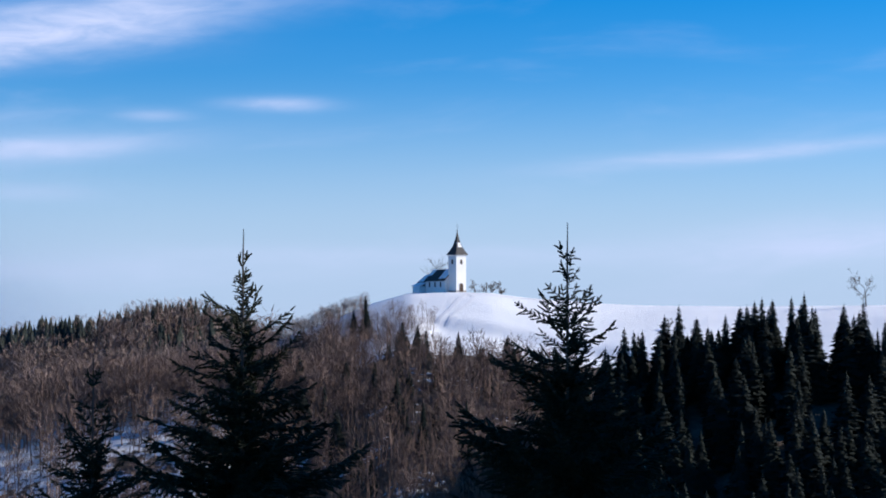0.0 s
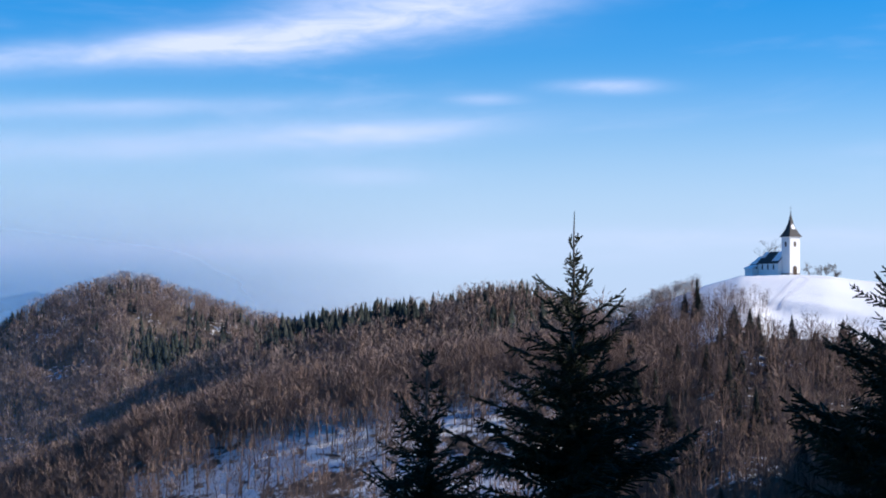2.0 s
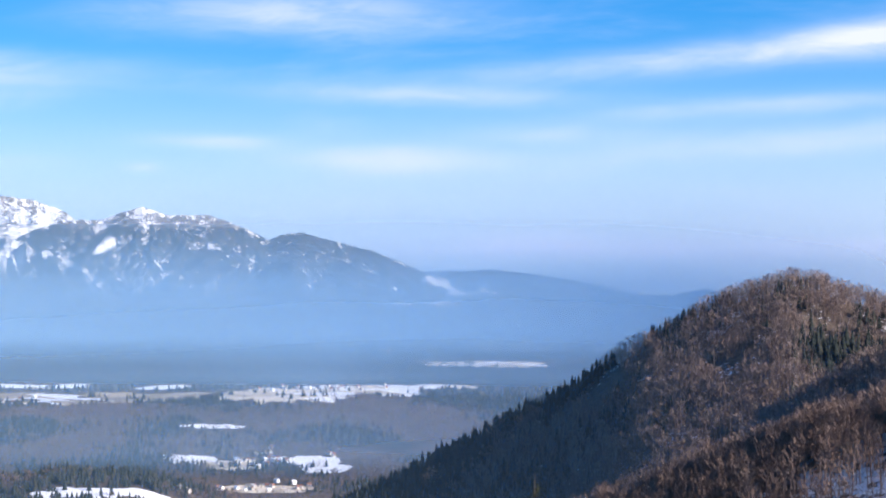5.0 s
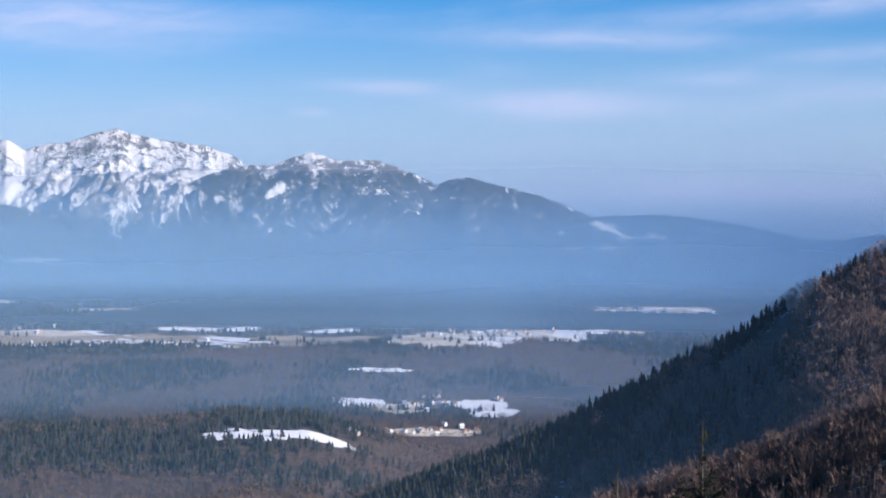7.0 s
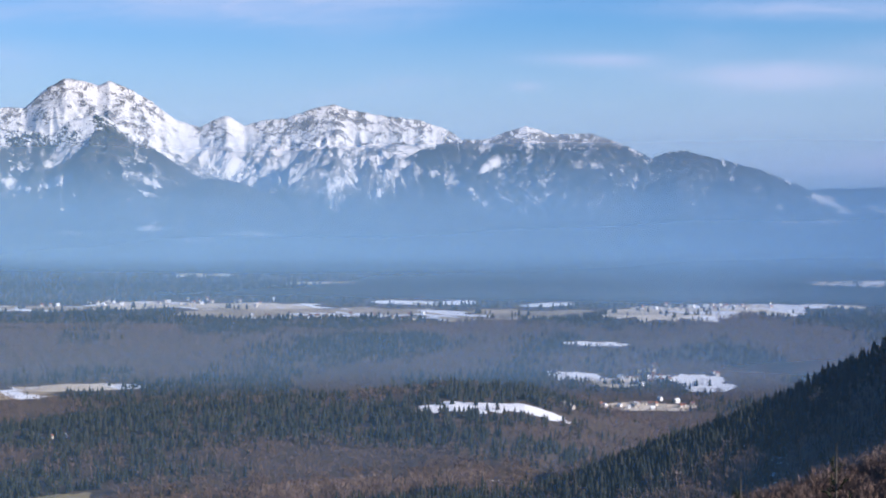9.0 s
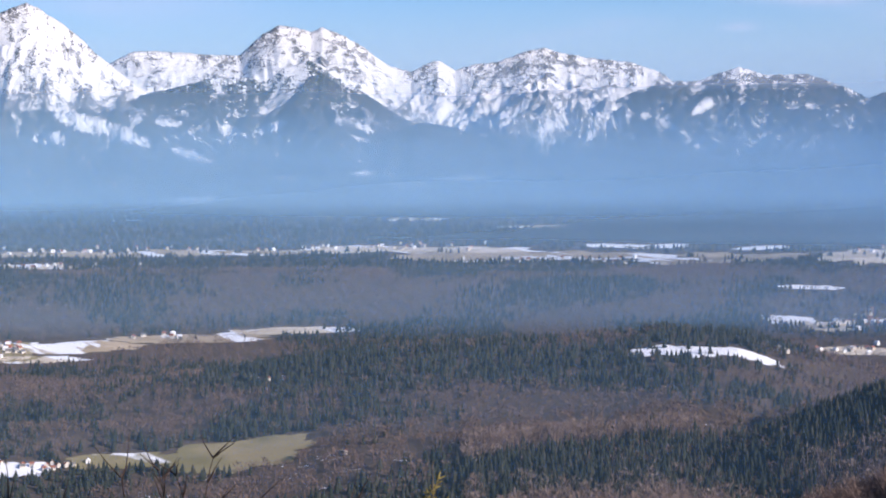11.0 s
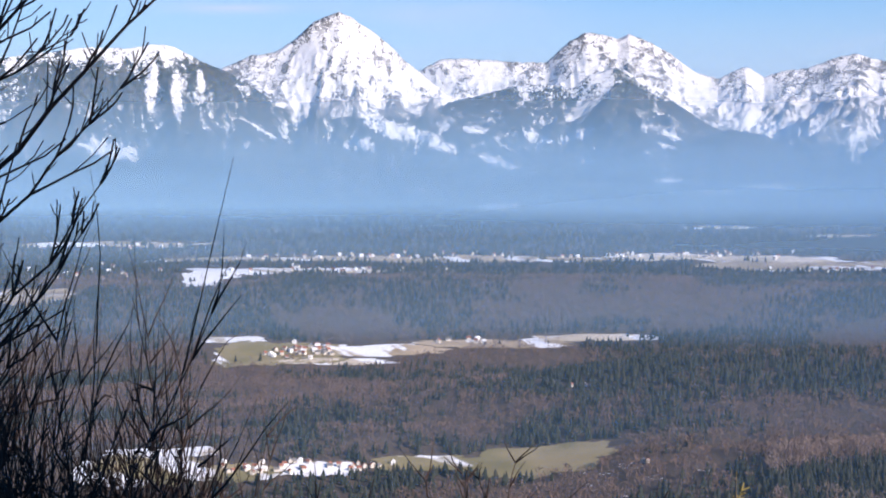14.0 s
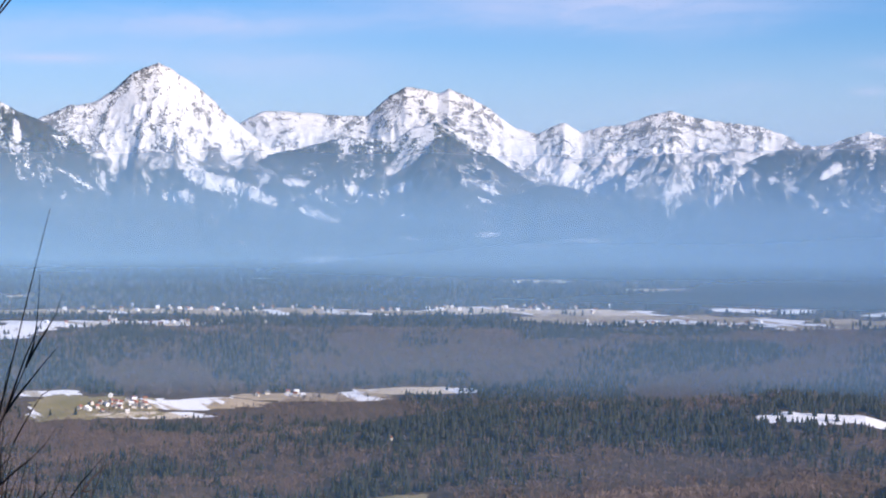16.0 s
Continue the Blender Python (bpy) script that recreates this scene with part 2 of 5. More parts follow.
def table(*pairs):
    p = sorted(pairs)
    return np.array([q[0] for q in p], float), np.array([q[1] for q in p], float)


# ---- the lie of the land: crests by bearing (degrees left of the church) and elevation ----
SLOPE_R, SLOPE_Z = table((0, 0), (6, -1.5), (40, -12), (100, -38), (300, -105), (700, -185), (1300, -232), (2300, -238), (3000, -163), (3500, -131), (3900, -106), (5000, -90))
RIDGES = [
    # bearing:crest elevation, distance, near slope, far slope, roundness
    (table((-40, 0.2), (-20, 0.6), (-12.8, 0.62), (-8.5, 0.52), (-4.6, 0.61), (-2.4, 0.77), (-1.4, 0.9), (-0.4, 0.93), (1.0, 0.9), (2.1, 0.6), (4, -0.15), (6, -0.9), (9, -2.0), (14, -5), (30, -30)), 755, 0.27, 0.3, 25),
    # near hill out of view, raised so its added spruces shade the foreground
    (table((-180, -40), (-150, 2), (-90, 9), (-60, 8), (-40, 5), (-33, 0), (-26, -14), (-20, -40), (180, -40)), 60, 0.35, 0.3, 10),
    (table((-60, -0.2), (-25, -1.3), (-12.5, -2.0), (-10, -1.6), (-8.5, -1.75), (-6.9, -2.1), (-5.4, -2.6), (-4.7, -3.0), (-3, -4.0), (0, -6.2), (3, -8.6), (15, -35)), 480, 0.42, 0.30, 12),
    (table((3, -0.7), (5.3, -0.8), (6.7, -0.08), (8.3, 0.0), (10, -0.34), (11.6, -0.50), (13.2, -0.86), (15, -1.2), (17, -2.2), (20, -4), (32, -25), (-6, -3), (-20, -20)), 1000, 0.35, 0.4, 25),
    (table((8, -2.4), (10, -1.9), (12, -1.4), (13.8, -0.95), (15, -0.75), (16.8, -0.2), (19, 0.36), (21.5, -0.46), (23.1, -1.12), (25.4, -2.75), (29.2, -4.75), (32, -6.1), (36.9, -7.8), (41, -9.5), (50, -15), (70, -35), (-10, -25)), 1330, 0.45, 0.5, 20),
    (table((28, -9), (34, -6.2), (38, -5.1), (40.1, -5.0), (42.7, -5.25), (48.8, -5.6), (51.05, -5.9), (55.2, -6.4), (58.5, -6.65), (62.6, -7.2), (66, -8.2), (72, -9.5)), 1800, 0.11, 0.22, 60),
    (table((-2, -3.2), (0, -2.9), (2, -2.4), (5, -1.9), (8, -2.0), (11, -2.5), (13.5, -3.0), (15.2, -3.4), (18.5, -4.35), (21.8, -5.75), (23.5, -6.5), (26.3, -7.55), (30, -8.9), (36, -11), (45, -16), (65, -40), (-20, -30)), 620, 0.40, 0.35, 15),
]
HILLS = [
    # low wooded rises of the valley: bearing, distance, half width in bearing and distance, height
    (57, 1560, 14, 90, 24), (38, 1950, 8, 120, 16), (62, 2650, 12, 160, 26), (50, 2720, 13, 150, 30), (33, 2900, 5, 160, 26), (42, 2500, 7, 120, 12),
]


def ground(az, r):
    """Height of the ground at a bearing (degrees, left positive) and a distance; arrays."""
    az, r = np.broadcast_arrays(np.asarray(az, float), np.asarray(r, float))
    z = np.interp(r, SLOPE_R, SLOPE_Z)
    x, y = -r * np.sin(np.radians(az)), r * np.cos(np.radians(az))
    for a0, r0, wa, wr, h in HILLS:
        z = z + h * np.exp(-((az - a0) / wa) ** 2 - ((r - r0) / wr) ** 2)
    k = 3.0
    acc = np.exp(np.clip(z / k, -200, 200))
    for (ta, te), r0, near, far, w in RIDGES:
        d = r - r0
        s = np.where(d < 0, near, far)
        zi = r0 * tan_deg(np.interp(az, ta, te)) + EYE - s * (np.sqrt(d * d + w * w) - w)
        acc = acc + np.exp(np.clip(zi / k, -200, 200))
    z = k * np.log(acc)
    bank = np.exp(-(np.clip(np.abs(az + 2.6) - 2.6, 0, 99) / 0.5) ** 2) * np.clip((r - 600) / 40, 0, 1)
    z = z - 2.4 * bank / (1 + np.exp((r - 696 - 5 * az) / 1.6))
    amp = np.clip((r - 60) / 300, 0, 1) * np.where(r > 1300, 1.6, 1.0)
    calm = 1 - 0.9 * np.exp(-((az + 1.5) / 4.5) ** 2 - ((r - 740) / 90) ** 2)
    return z + amp * calm * 5.0 * (fbm(x / 90, y / 90, 4, 3) - 0.5)


def place(az, r, up=0.0):
    a = radians(az)
    return Vector((-r * math.sin(a), r * math.cos(a), float(ground(az, r)) + up))


def lay(az, el, r):
    """A point at a bearing, an elevation above the eye and a distance."""
    a = radians(az)
    return Vector((-r * math.sin(a), r * math.cos(a), EYE + r * math.tan(radians(el))))


def mesh_from(name, verts, faces, mat=None, smooth_faces=False):
    """A mesh out of arrays; faces all of one size."""
    verts, faces = np.asarray(verts, np.float32), np.asarray(faces, np.int32)
    me = bpy.data.meshes.new(name)
    n, k = faces.shape
    me.vertices.add(len(verts))
    me.vertices.foreach_set("co", verts.ravel())
    me.loops.add(n * k)
    me.loops.foreach_set("vertex_index", faces.ravel())
    me.polygons.add(n)
    me.polygons.foreach_set("loop_start", np.arange(0, n * k, k, dtype=np.int32))
    if smooth_faces:
        me.polygons.foreach_set("use_smooth", np.ones(n, dtype=bool))
    if mat:
        me.materials.append(mat)
    me.update(calc_edges=True)
    return me


def store(me, name, values):
    me.attributes.new(name, "FLOAT", "POINT").data.foreach_set("value", np.asarray(values, np.float32))


def part(name, bm, mat, parent, label=""):
    """Links a bmesh as one mesh object under a thing or a part."""
    me = bpy.data.meshes.new(name)
    bm.to_mesh(me)
    bm.free()
    me.materials.append(mat)
    ob = new(name, me)
    ob.parent = parent
    if label:
        ob["label"] = label
    return ob


# ---- ground, mountains, haze sheets ----
def make_ground():
    az = np.concatenate([np.arange(-180, -26, 4.0), np.arange(-26, 76, 0.25), np.arange(76, 180, 4.0)])
    r = np.concatenate([[0.0], np.geomspace(2, 250, 34), np.arange(258, 660, 9.0), np.arange(664, 770, 3.0), np.arange(775, 1500, 9.0), np.geomspace(1510, 4950, 90)])
    A, R = np.meshgrid(az, r)
    Z = ground(A, R)
    X, Y = -R * np.sin(np.radians(A)), R * np.cos(np.radians(A))
    n, m = A.shape
    i = np.arange(n * m).reshape(n, m)
    j = np.roll(i, -1, axis=1)
    f = np.stack([i[:-1], i[1:], j[1:], j[:-1]], -1).reshape(-1, 4)
    me = mesh_from("ground", np.stack([X, Y, Z], -1).reshape(-1, 3), f, GROUND, True)
    store(me, "snow_cover", snow_cover(A, R).ravel())
    tagged(new("ground", me), "snowy hillsides falling to a wooded valley floor", "ground", kind="structure")


def snow_cover(az, r):
    """How much snow lies: the church meadow is white, woods are patchy, the valley floor is bare."""
    meadow = np.exp(-(np.clip(np.abs(az + 5.0) - 9.2, 0, 99) / 0.7) ** 2) * np.where((r > 655) & (r < 1000), 1.0, 0.0)
    woods = np.where(r < 1450, 0.42, 0.14)
    woods = np.where((r < 640) & (az > 6) & (az < 19), 0.55, woods)
    woods = np.where(az > 24, 0.40 * (r < 1450) + 0.14 * (r >= 1450), woods)
    woods = np.where((az < -2.5) & (r < 600), 0.12, woods)
    return np.maximum(woods, meadow * 1.3)


RANGE = [
    # crests by bearing and elevation; distance, length of the near slope, snow line, height of the trees
    (table((36.5, -1.5), (38, 0.6), (39.4, 2.0), (40.27, 2.61), (41.10, 2.90), (42.42, 3.05), (42.93, 3.16), (43.58, 3.33), (44.07, 3.28), (44.56, 3.09), (45.06, 2.93), (45.72, 2.88), (46.21, 2.71), (46.71, 3.01), (46.95, 2.93), (47.53, 2.66), (48.20, 2.87), (48.86, 3.37), (49.53, 3.74), (50.11, 3.99), (50.44, 3.84), (50.86, 3.97), (51.36, 4.04), (51.85, 3.76), (52.51, 3.18), (53.34, 3.17), (54.33, 3.25), (54.99, 3.29), (55.57, 3.27), (56.14, 2.98), (58, 2.0), (62, -1.5)), 4760, 820, 70, 60),
    (table((52.06, -0.41), (53.40, 0.58), (54.39, 1.40), (54.99, 1.92), (55.98, 2.70), (56.64, 3.22), (57.13, 3.71), (57.78, 4.19), (58.27, 4.51), (58.58, 4.64), (59.01, 4.48), (59.33, 4.33), (59.89, 3.83), (60.45, 3.45), (61.18, 3.36), (61.81, 3.07), (63.5, 2.4), (67, 0)), 4520, 600, 150, 120),
    (table((55.5, -1.6), (57.37, -0.43), (58.52, 0.48), (59.66, 1.46), (60.48, 2.11), (61.13, 2.59), (61.77, 2.96), (62.58, 3.31), (63.38, 3.75), (64.02, 3.80), (64.81, 3.66), (65.76, 3.71), (68, 3.4), (72, 3.0), (78, 2.4), (84, 1.0)), 4330, 480, 250, 300),
    (table((45.0, -0.6), (45.80, 0.19), (46.95, 0.92), (47.78, 1.38), (48.60, 1.91), (49.43, 2.48), (50.09, 2.93), (50.51, 3.10), (51.25, 2.86), (51.75, 2.48), (52.41, 2.60), (53.40, 2.56), (54.39, 2.31), (55.39, 2.06), (57, 1.0), (59, -1)), 4420, 560, 190, 260),
    (table((24.5, -1.6), (26.32, -0.79), (27.60, -0.14), (28.57, 0.27), (29.38, 0.68), (30.20, 1.10), (31.18, 1.51), (32.16, 1.76), (32.65, 1.88), (33.40, 2.09), (33.81, 2.01), (34.30, 1.85), (34.80, 2.10), (35.46, 2.38), (36.13, 2.58), (37.12, 2.55), (37.95, 2.80), (38.61, 2.60), (39.11, 2.43), (40.11, 2.38), (41.10, 2.10), (42.09, 1.52), (44, 0.2), (46, -1.2)), 4560, 680, 185, 172),
    (table((43.0, -0.9), (44.07, -0.15), (45.22, 0.60), (46.20, 1.05), (47.17, 1.22), (47.98, 1.0), (48.78, 0.6), (49.58, 0.1), (51, -0.8)), 4150, 300, 400, 400),
    (table((33.5, -1.2), (35.5, -0.1), (37.0, 0.45), (38.4, 0.1), (40.2, 0.75), (41.6, 0.2), (43.5, -0.9)), 4170, 320, 400, 400),
    (table((52.5, -1.2), (54, -0.3), (55.6, 0.5), (57, 0.1), (58.8, 0.9), (60.4, 0.3), (62, 1.0), (64, 0.6), (67, 1.0), (72, -0.5)), 4120, 280, 400, 400),
    (table((8, -3), (17, -1.2), (20.49, 0.15), (21.49, 0.42), (22.48, 0.21), (23.48, 0.22), (24.47, 0.47), (25.47, 0.69), (26.79, 0.89), (27.79, 0.98), (28.78, 0.95), (29.54, 0.93), (30.52, 0.69), (33, 0.2), (36, -1)), 4820, 700, 400, 400),
]
GLADES = [
    # snowy clearings on the wooded slopes: bearing, elevation, half width and height, tilt
    (29.2, 0.50, 0.50, 0.14, -0.22), (28.6, 0.22, 0.45, 0.05, 0.0), (27.9, 0.30, 0.40, 0.07, -0.2), (29.3, -0.08, 0.45, 0.05, 0.0), (30.3, -0.10, 0.3, 0.04, 0.0), (30.6, 0.35, 0.12, 0.05, 0.0),
    (40.7, 1.33, 0.18, 0.09, 0.0), (41.5, 1.2, 0.35, 0.10, -0.4), (39.9, 1.0, 0.42, 0.10, -0.5), (42.3, 0.75, 0.16, 0.16, 0.8), (39.0, 1.6, 0.30, 0.16, 0.6), (43.6, 1.0, 0.5, 0.12, 0.4), (45.1, 1.25, 0.40, 0.14, 0.5),
    (46.5, 1.75, 0.5, 0.10, -0.6), (47.6, 2.2, 0.6, 0.10, -0.55), (48.9, 1.05, 0.30, 0.10, -0.4), (49.0, 0.72, 0.25, 0.06, -0.2), (51.6, 1.05, 0.4, 0.12, 0.3), (52.8, 1.0, 0.35, 0.12, -0.3), (53.9, 0.25, 0.55, 0.12, -0.35), (51.2, 0.25, 0.22, 0.06, 0.0),
    (56.3, 1.05, 0.7, 0.20, -0.3), (57.3, 1.30, 0.6, 0.22, -0.4), (55.6, 0.75, 0.5, 0.13, -0.3), (58.0, 0.8, 0.4, 0.16, -0.2), (54.6, 1.2, 0.35, 0.12, 0.0), (60.3, 1.95, 0.17, 0.07, 0.1), (65.2, 0.62, 0.8, 0.20, -0.2),
    (64.0, 2.6, 0.16, 0.75, 2.2), (63.3, 2.2, 0.14, 0.6, -1.6), (62.6, 2.5, 0.10, 0.4, -1.6), (65.0, 3.2, 0.12, 0.35, 1.0), (61.0, 1.3, 0.6, 0.05, -0.6),
    (48.9, -0.28, 0.5, 0.06, 0.0), (50.9, -0.42, 0.9, 0.05, 0.0), (54.0, -1.05, 0.8, 0.09, 0.05), (56.2, -0.55, 0.4, 0.05, -0.3), (47.5, -0.65, 0.6, 0.05, 0.0), (46.0, -0.45, 0.9, 0.04, 0.0),
]


def make_mountains():
    az = np.arange(9, 84, 0.045)
    r = np.concatenate([np.linspace(3800, 4760, 185), np.linspace(4772, 4960, 10)])
    A, R = np.meshgrid(az, r)
    foot = np.interp(R, SLOPE_R, SLOPE_Z) - 12
    U, W = A * 79.0, R
    wu, ww = 110 * (fbm(U / 200, W / 200, 3, 40) - 0.5), 110 * (fbm(U / 200, W / 200, 3, 45) - 0.5)
    spur = ridged((U + wu) / 230, (W + ww) / 520, 3, 11)
    gully = ridged((U + 0.7 * wu) / 62, (W + 0.7 * ww) / 120, 4, 23, 0.58)
    rill = ridged((U + 0.3 * wu) / 19, (W + 0.3 * ww) / 40, 3, 33, 0.55)
    small = fbm(U / 9, W / 9, 3, 31) - 0.5
    Z, line, trees = foot + 0.0, np.full_like(R, 500.0), np.full_like(R, 500.0)
    for n, ((ta, te), r0, run, snow, wood) in enumerate(RANGE):
        jag = 0.030 * (ridged(az / 0.42, az * 0 + n, 3, 61) - 0.62)
        crest = r0 * tan_deg(np.interp(az, ta, te) + jag * np.clip(np.interp(az, ta, te), 0.15, 1.6))[None] + EYE
        u = (r0 - R) / run
        u = np.where(u > 0, u * (1 + np.clip(u * 4, 0, 1) * (0.75 * (0.60 - spur) + 0.42 * (0.62 - gully))), -u * run / 260)
        low = -115.0
        zi = low + (crest - low) * np.where(u < 1, 1 - 0.72 * u - 0.28 * np.sqrt(np.clip(u, 0, 1)) * np.clip(2 - u, 0, 1) * 0.9, 0.05 * (1 - u))
        zi = low + (zi - low) * np.clip((R - 3810) / 170, 0, 1) ** 1.4
        mid = np.clip(u * 7, 0.0, 1) * np.clip((zi - low) / 120, 0, 1)
        zi = zi + mid * (25 * (gully - 0.62) + 12 * (rill - 0.6)) + 4.0 * small * np.clip((zi - low) / 60, 0, 1)
        top = zi > Z
        Z, line, trees = np.where(top, zi, Z), np.where(top, snow, line), np.where(top, wood, trees)
    X, Y = -R * np.sin(np.radians(A)), R * np.cos(np.radians(A))
    n, m = A.shape
    i = np.arange(n * m).reshape(n, m)
    f = np.stack([i[:-1, :-1], i[1:, :-1], i[1:, 1:], i[:-1, 1:]], -1).reshape(-1, 4)
    me = mesh_from("mountain_range", np.stack([X, Y, Z], -1).reshape(-1, 3), f, MOUNTAIN, False)
    # snow lies above its line, runs down the gullies and leaves the ribs bare
    cover = 0.44 + np.clip((Z - line) / 170, -0.24, 0.15) + 0.80 * (0.66 - gully) + 0.55 * (0.62 - rill) + 0.25 * (0.62 - spur)
    cover = cover - 0.25 * np.clip((30 - Z) / 90, 0, 1)
    cover = np.where(line > 390, 0.13 + 0.5 * (0.62 - gully) + 0.3 * (0.62 - rill), cover)
    E = np.degrees(np.arctan((Z - EYE) / R))
    for a0, e0, wa, we, tilt in GLADES:
        d = ((A - a0) / (1.25 * wa)) ** 2 + ((E - e0 + tilt * (A - a0)) / (1.35 * we)) ** 2
        cover = np.maximum(cover, 0.86 - 0.55 * d + 0.9 * (fbm(A * 5, E * 14, 3, 71) - 0.5) - 0.5 * (d > 2.5))
    store(me, "snow_cover", np.clip(cover, -0.6, 0.95).ravel())
    store(me, "above_trees", np.clip(0.5 + (Z - trees) / 60, 0, 1).ravel())
    tagged(new("backdrop_mountains", me), "snow-capped limestone mountain range with dark wooded lower slopes", "mountains", kind="structure")


def make_haze_sheets():
    for r, dense, top, base, foot in HAZE_SHEETS:
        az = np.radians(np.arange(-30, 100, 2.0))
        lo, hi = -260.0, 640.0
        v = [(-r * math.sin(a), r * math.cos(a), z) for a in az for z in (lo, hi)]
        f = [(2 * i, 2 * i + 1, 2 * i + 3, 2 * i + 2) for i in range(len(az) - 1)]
        me = mesh_from("mist", v, f, haze_material("haze_sheet", dense, top, base, foot), True)
        tagged(new("backdrop_haze_sheet", me), "added see-through sheet that tints the distance with blue haze", "mist", kind="structure")


# curved sheets added for distance haze: distance, density, top, base, foot
HAZE_SHEETS = [(870, 0.06, 130, 0.0, -175), (1480, 0.05, 100, 0.0, -240), (2420, 0.21, 70, 0.0, -225), (3050, 0.28, 90, 0.02, -155), (3560, 0.30, 140, 0.06, -126), (3830, 0.40, 280, 0.30, -105), (4640, 0.15, 300, 0.08, -60)]
make_ground()
make_mountains()
make_haze_sheets()


# ---- woods ----
def stick(path, radii, sides=3):
    """A tapered stick along a path: triangles."""
    v, f = [], []
    for k, (p, q) in enumerate(zip(path, radii)):
        p = np.asarray(p, float)
        a = np.asarray(path[min(k + 1, len(path) - 1)], float) - np.asarray(path[max(k - 1, 0)], float)
        a = a / (np.linalg.norm(a) + 1e-9)
        u = np.cross(a, (0.31, 0.17, 0.94) if abs(a[2]) < 0.9 else (1, 0, 0))
        u = u / (np.linalg.norm(u) + 1e-9)
        w = np.cross(a, u)
        for s in range(sides):
            c = 2 * math.pi * s / sides
            v.append(p + q * (math.cos(c) * u + math.sin(c) * w))
    for k in range(len(path) - 1):
        for s in range(sides):
            a, b = k * sides + s, k * sides + (s + 1) % sides
            f += [(a, b, b + sides), (a, b + sides, a + sides)]
    return np.array(v), np.array(f, int)


def join(pieces):
    vs, fs, n = [], [], 0
    for v, f in pieces:
        vs.append(v)
        fs.append(np.asarray(f, int) + n)
        n += len(v)
    return np.concatenate(vs), np.concatenate(fs)


def far_conifer(rng):
    """A small spruce for far woods: stacked ragged skirts, one unit high."""
    pieces = []
    for z0, z1, w in ((0.12, 0.58, 0.17), (0.38, 0.80, 0.125), (0.62, 1.0, 0.075)):
        k = 5
        a = np.arange(k) * 2 * math.pi / k + rng.random()
        rad = w * rng.uniform(0.7, 1.25, k)
        v = np.stack([rad * np.cos(a), rad * np.sin(a), z0 + rng.uniform(-0.05, 0.05, k)], 1)
        v = np.concatenate([v, [[0, 0, z1]]])
        pieces.append((v, [(i, (i + 1) % k, k) for i in range(k)]))
    return join(pieces)


def slivers(rng, n, lo, hi, wide, length, width):
    """Loose twigs as thin blades in a crown between two heights."""
    v = []
    for _ in range(n):
        t = rng.random() ** 0.8
        z = lo + (hi - lo) * t
        rad = wide * math.sqrt(max(0.02, 1 - ((t - 0.42) / 0.62) ** 2)) * math.sqrt(rng.random())
        a = rng.uniform(0, 6.283)
        p = np.array([rad * math.cos(a), rad * math.sin(a), z])
        d = np.array([math.cos(a) * 0.55, math.sin(a) * 0.55, rng.uniform(0.3, 1.2)]) + rng.normal(0, 0.35, 3)
        d = d / np.linalg.norm(d) * length * rng.uniform(0.6, 1.4)
        b = rng.uniform(0, 6.283)
        s = np.array([math.cos(b), math.sin(b), 0.2]) * width * rng.uniform(0.6, 1.3)
        v += [p - s / 2, p + s / 2, p + d]
    return np.array(v), np.arange(3 * n).reshape(-1, 3)


def far_bare_tree(rng, twigs=17, wide=0.26, length=0.24, width=0.055):
    """A leafless tree for far woods, one unit high."""
    lean = rng.normal(0, 0.03, 2)
    trunk = stick([(0, 0, -0.05), (lean[0] * 2, lean[1] * 2, 0.9)], [0.016, 0.004])
    return join([trunk, slivers(rng, twigs, 0.34, 0.90, wide, length, width)])


def mid_bare_tree(rng, twigs=80, wide=0.21, width=0.0105):
    """A leafless beech with limbs and a fine crown, one unit high."""
    lean = rng.normal(0, 0.03, 2)
    mid = np.array([lean[0], lean[1], 0.5])
    pieces = [stick([(0, 0, -0.06), mid * 0.5, mid, (lean[0] * 1.8, lean[1] * 1.8, 0.93)], [0.015, 0.012, 0.009, 0.0015], 3)]
    for _ in range(7):
        h = rng.uniform(0.32, 0.75)
        a = rng.uniform(0, 6.283)
        p = np.array([lean[0] * 2 * h, lean[1] * 2 * h, h])
        out = np.array([math.cos(a), math.sin(a), 0])
        n = rng.uniform(0.14, 0.26) * (1.25 - h * 0.8)
        q = p + out * n * 0.55 + np.array([0, 0, n * 0.7])
        e = q + out * n * 0.35 + np.array([0, 0, n * 0.75])
        pieces.append(stick([p, q, e], [0.006, 0.004, 0.0012]))
    pieces.append(slivers(rng, twigs, 0.36, 0.95, wide, 0.13, width))
    return join(pieces)


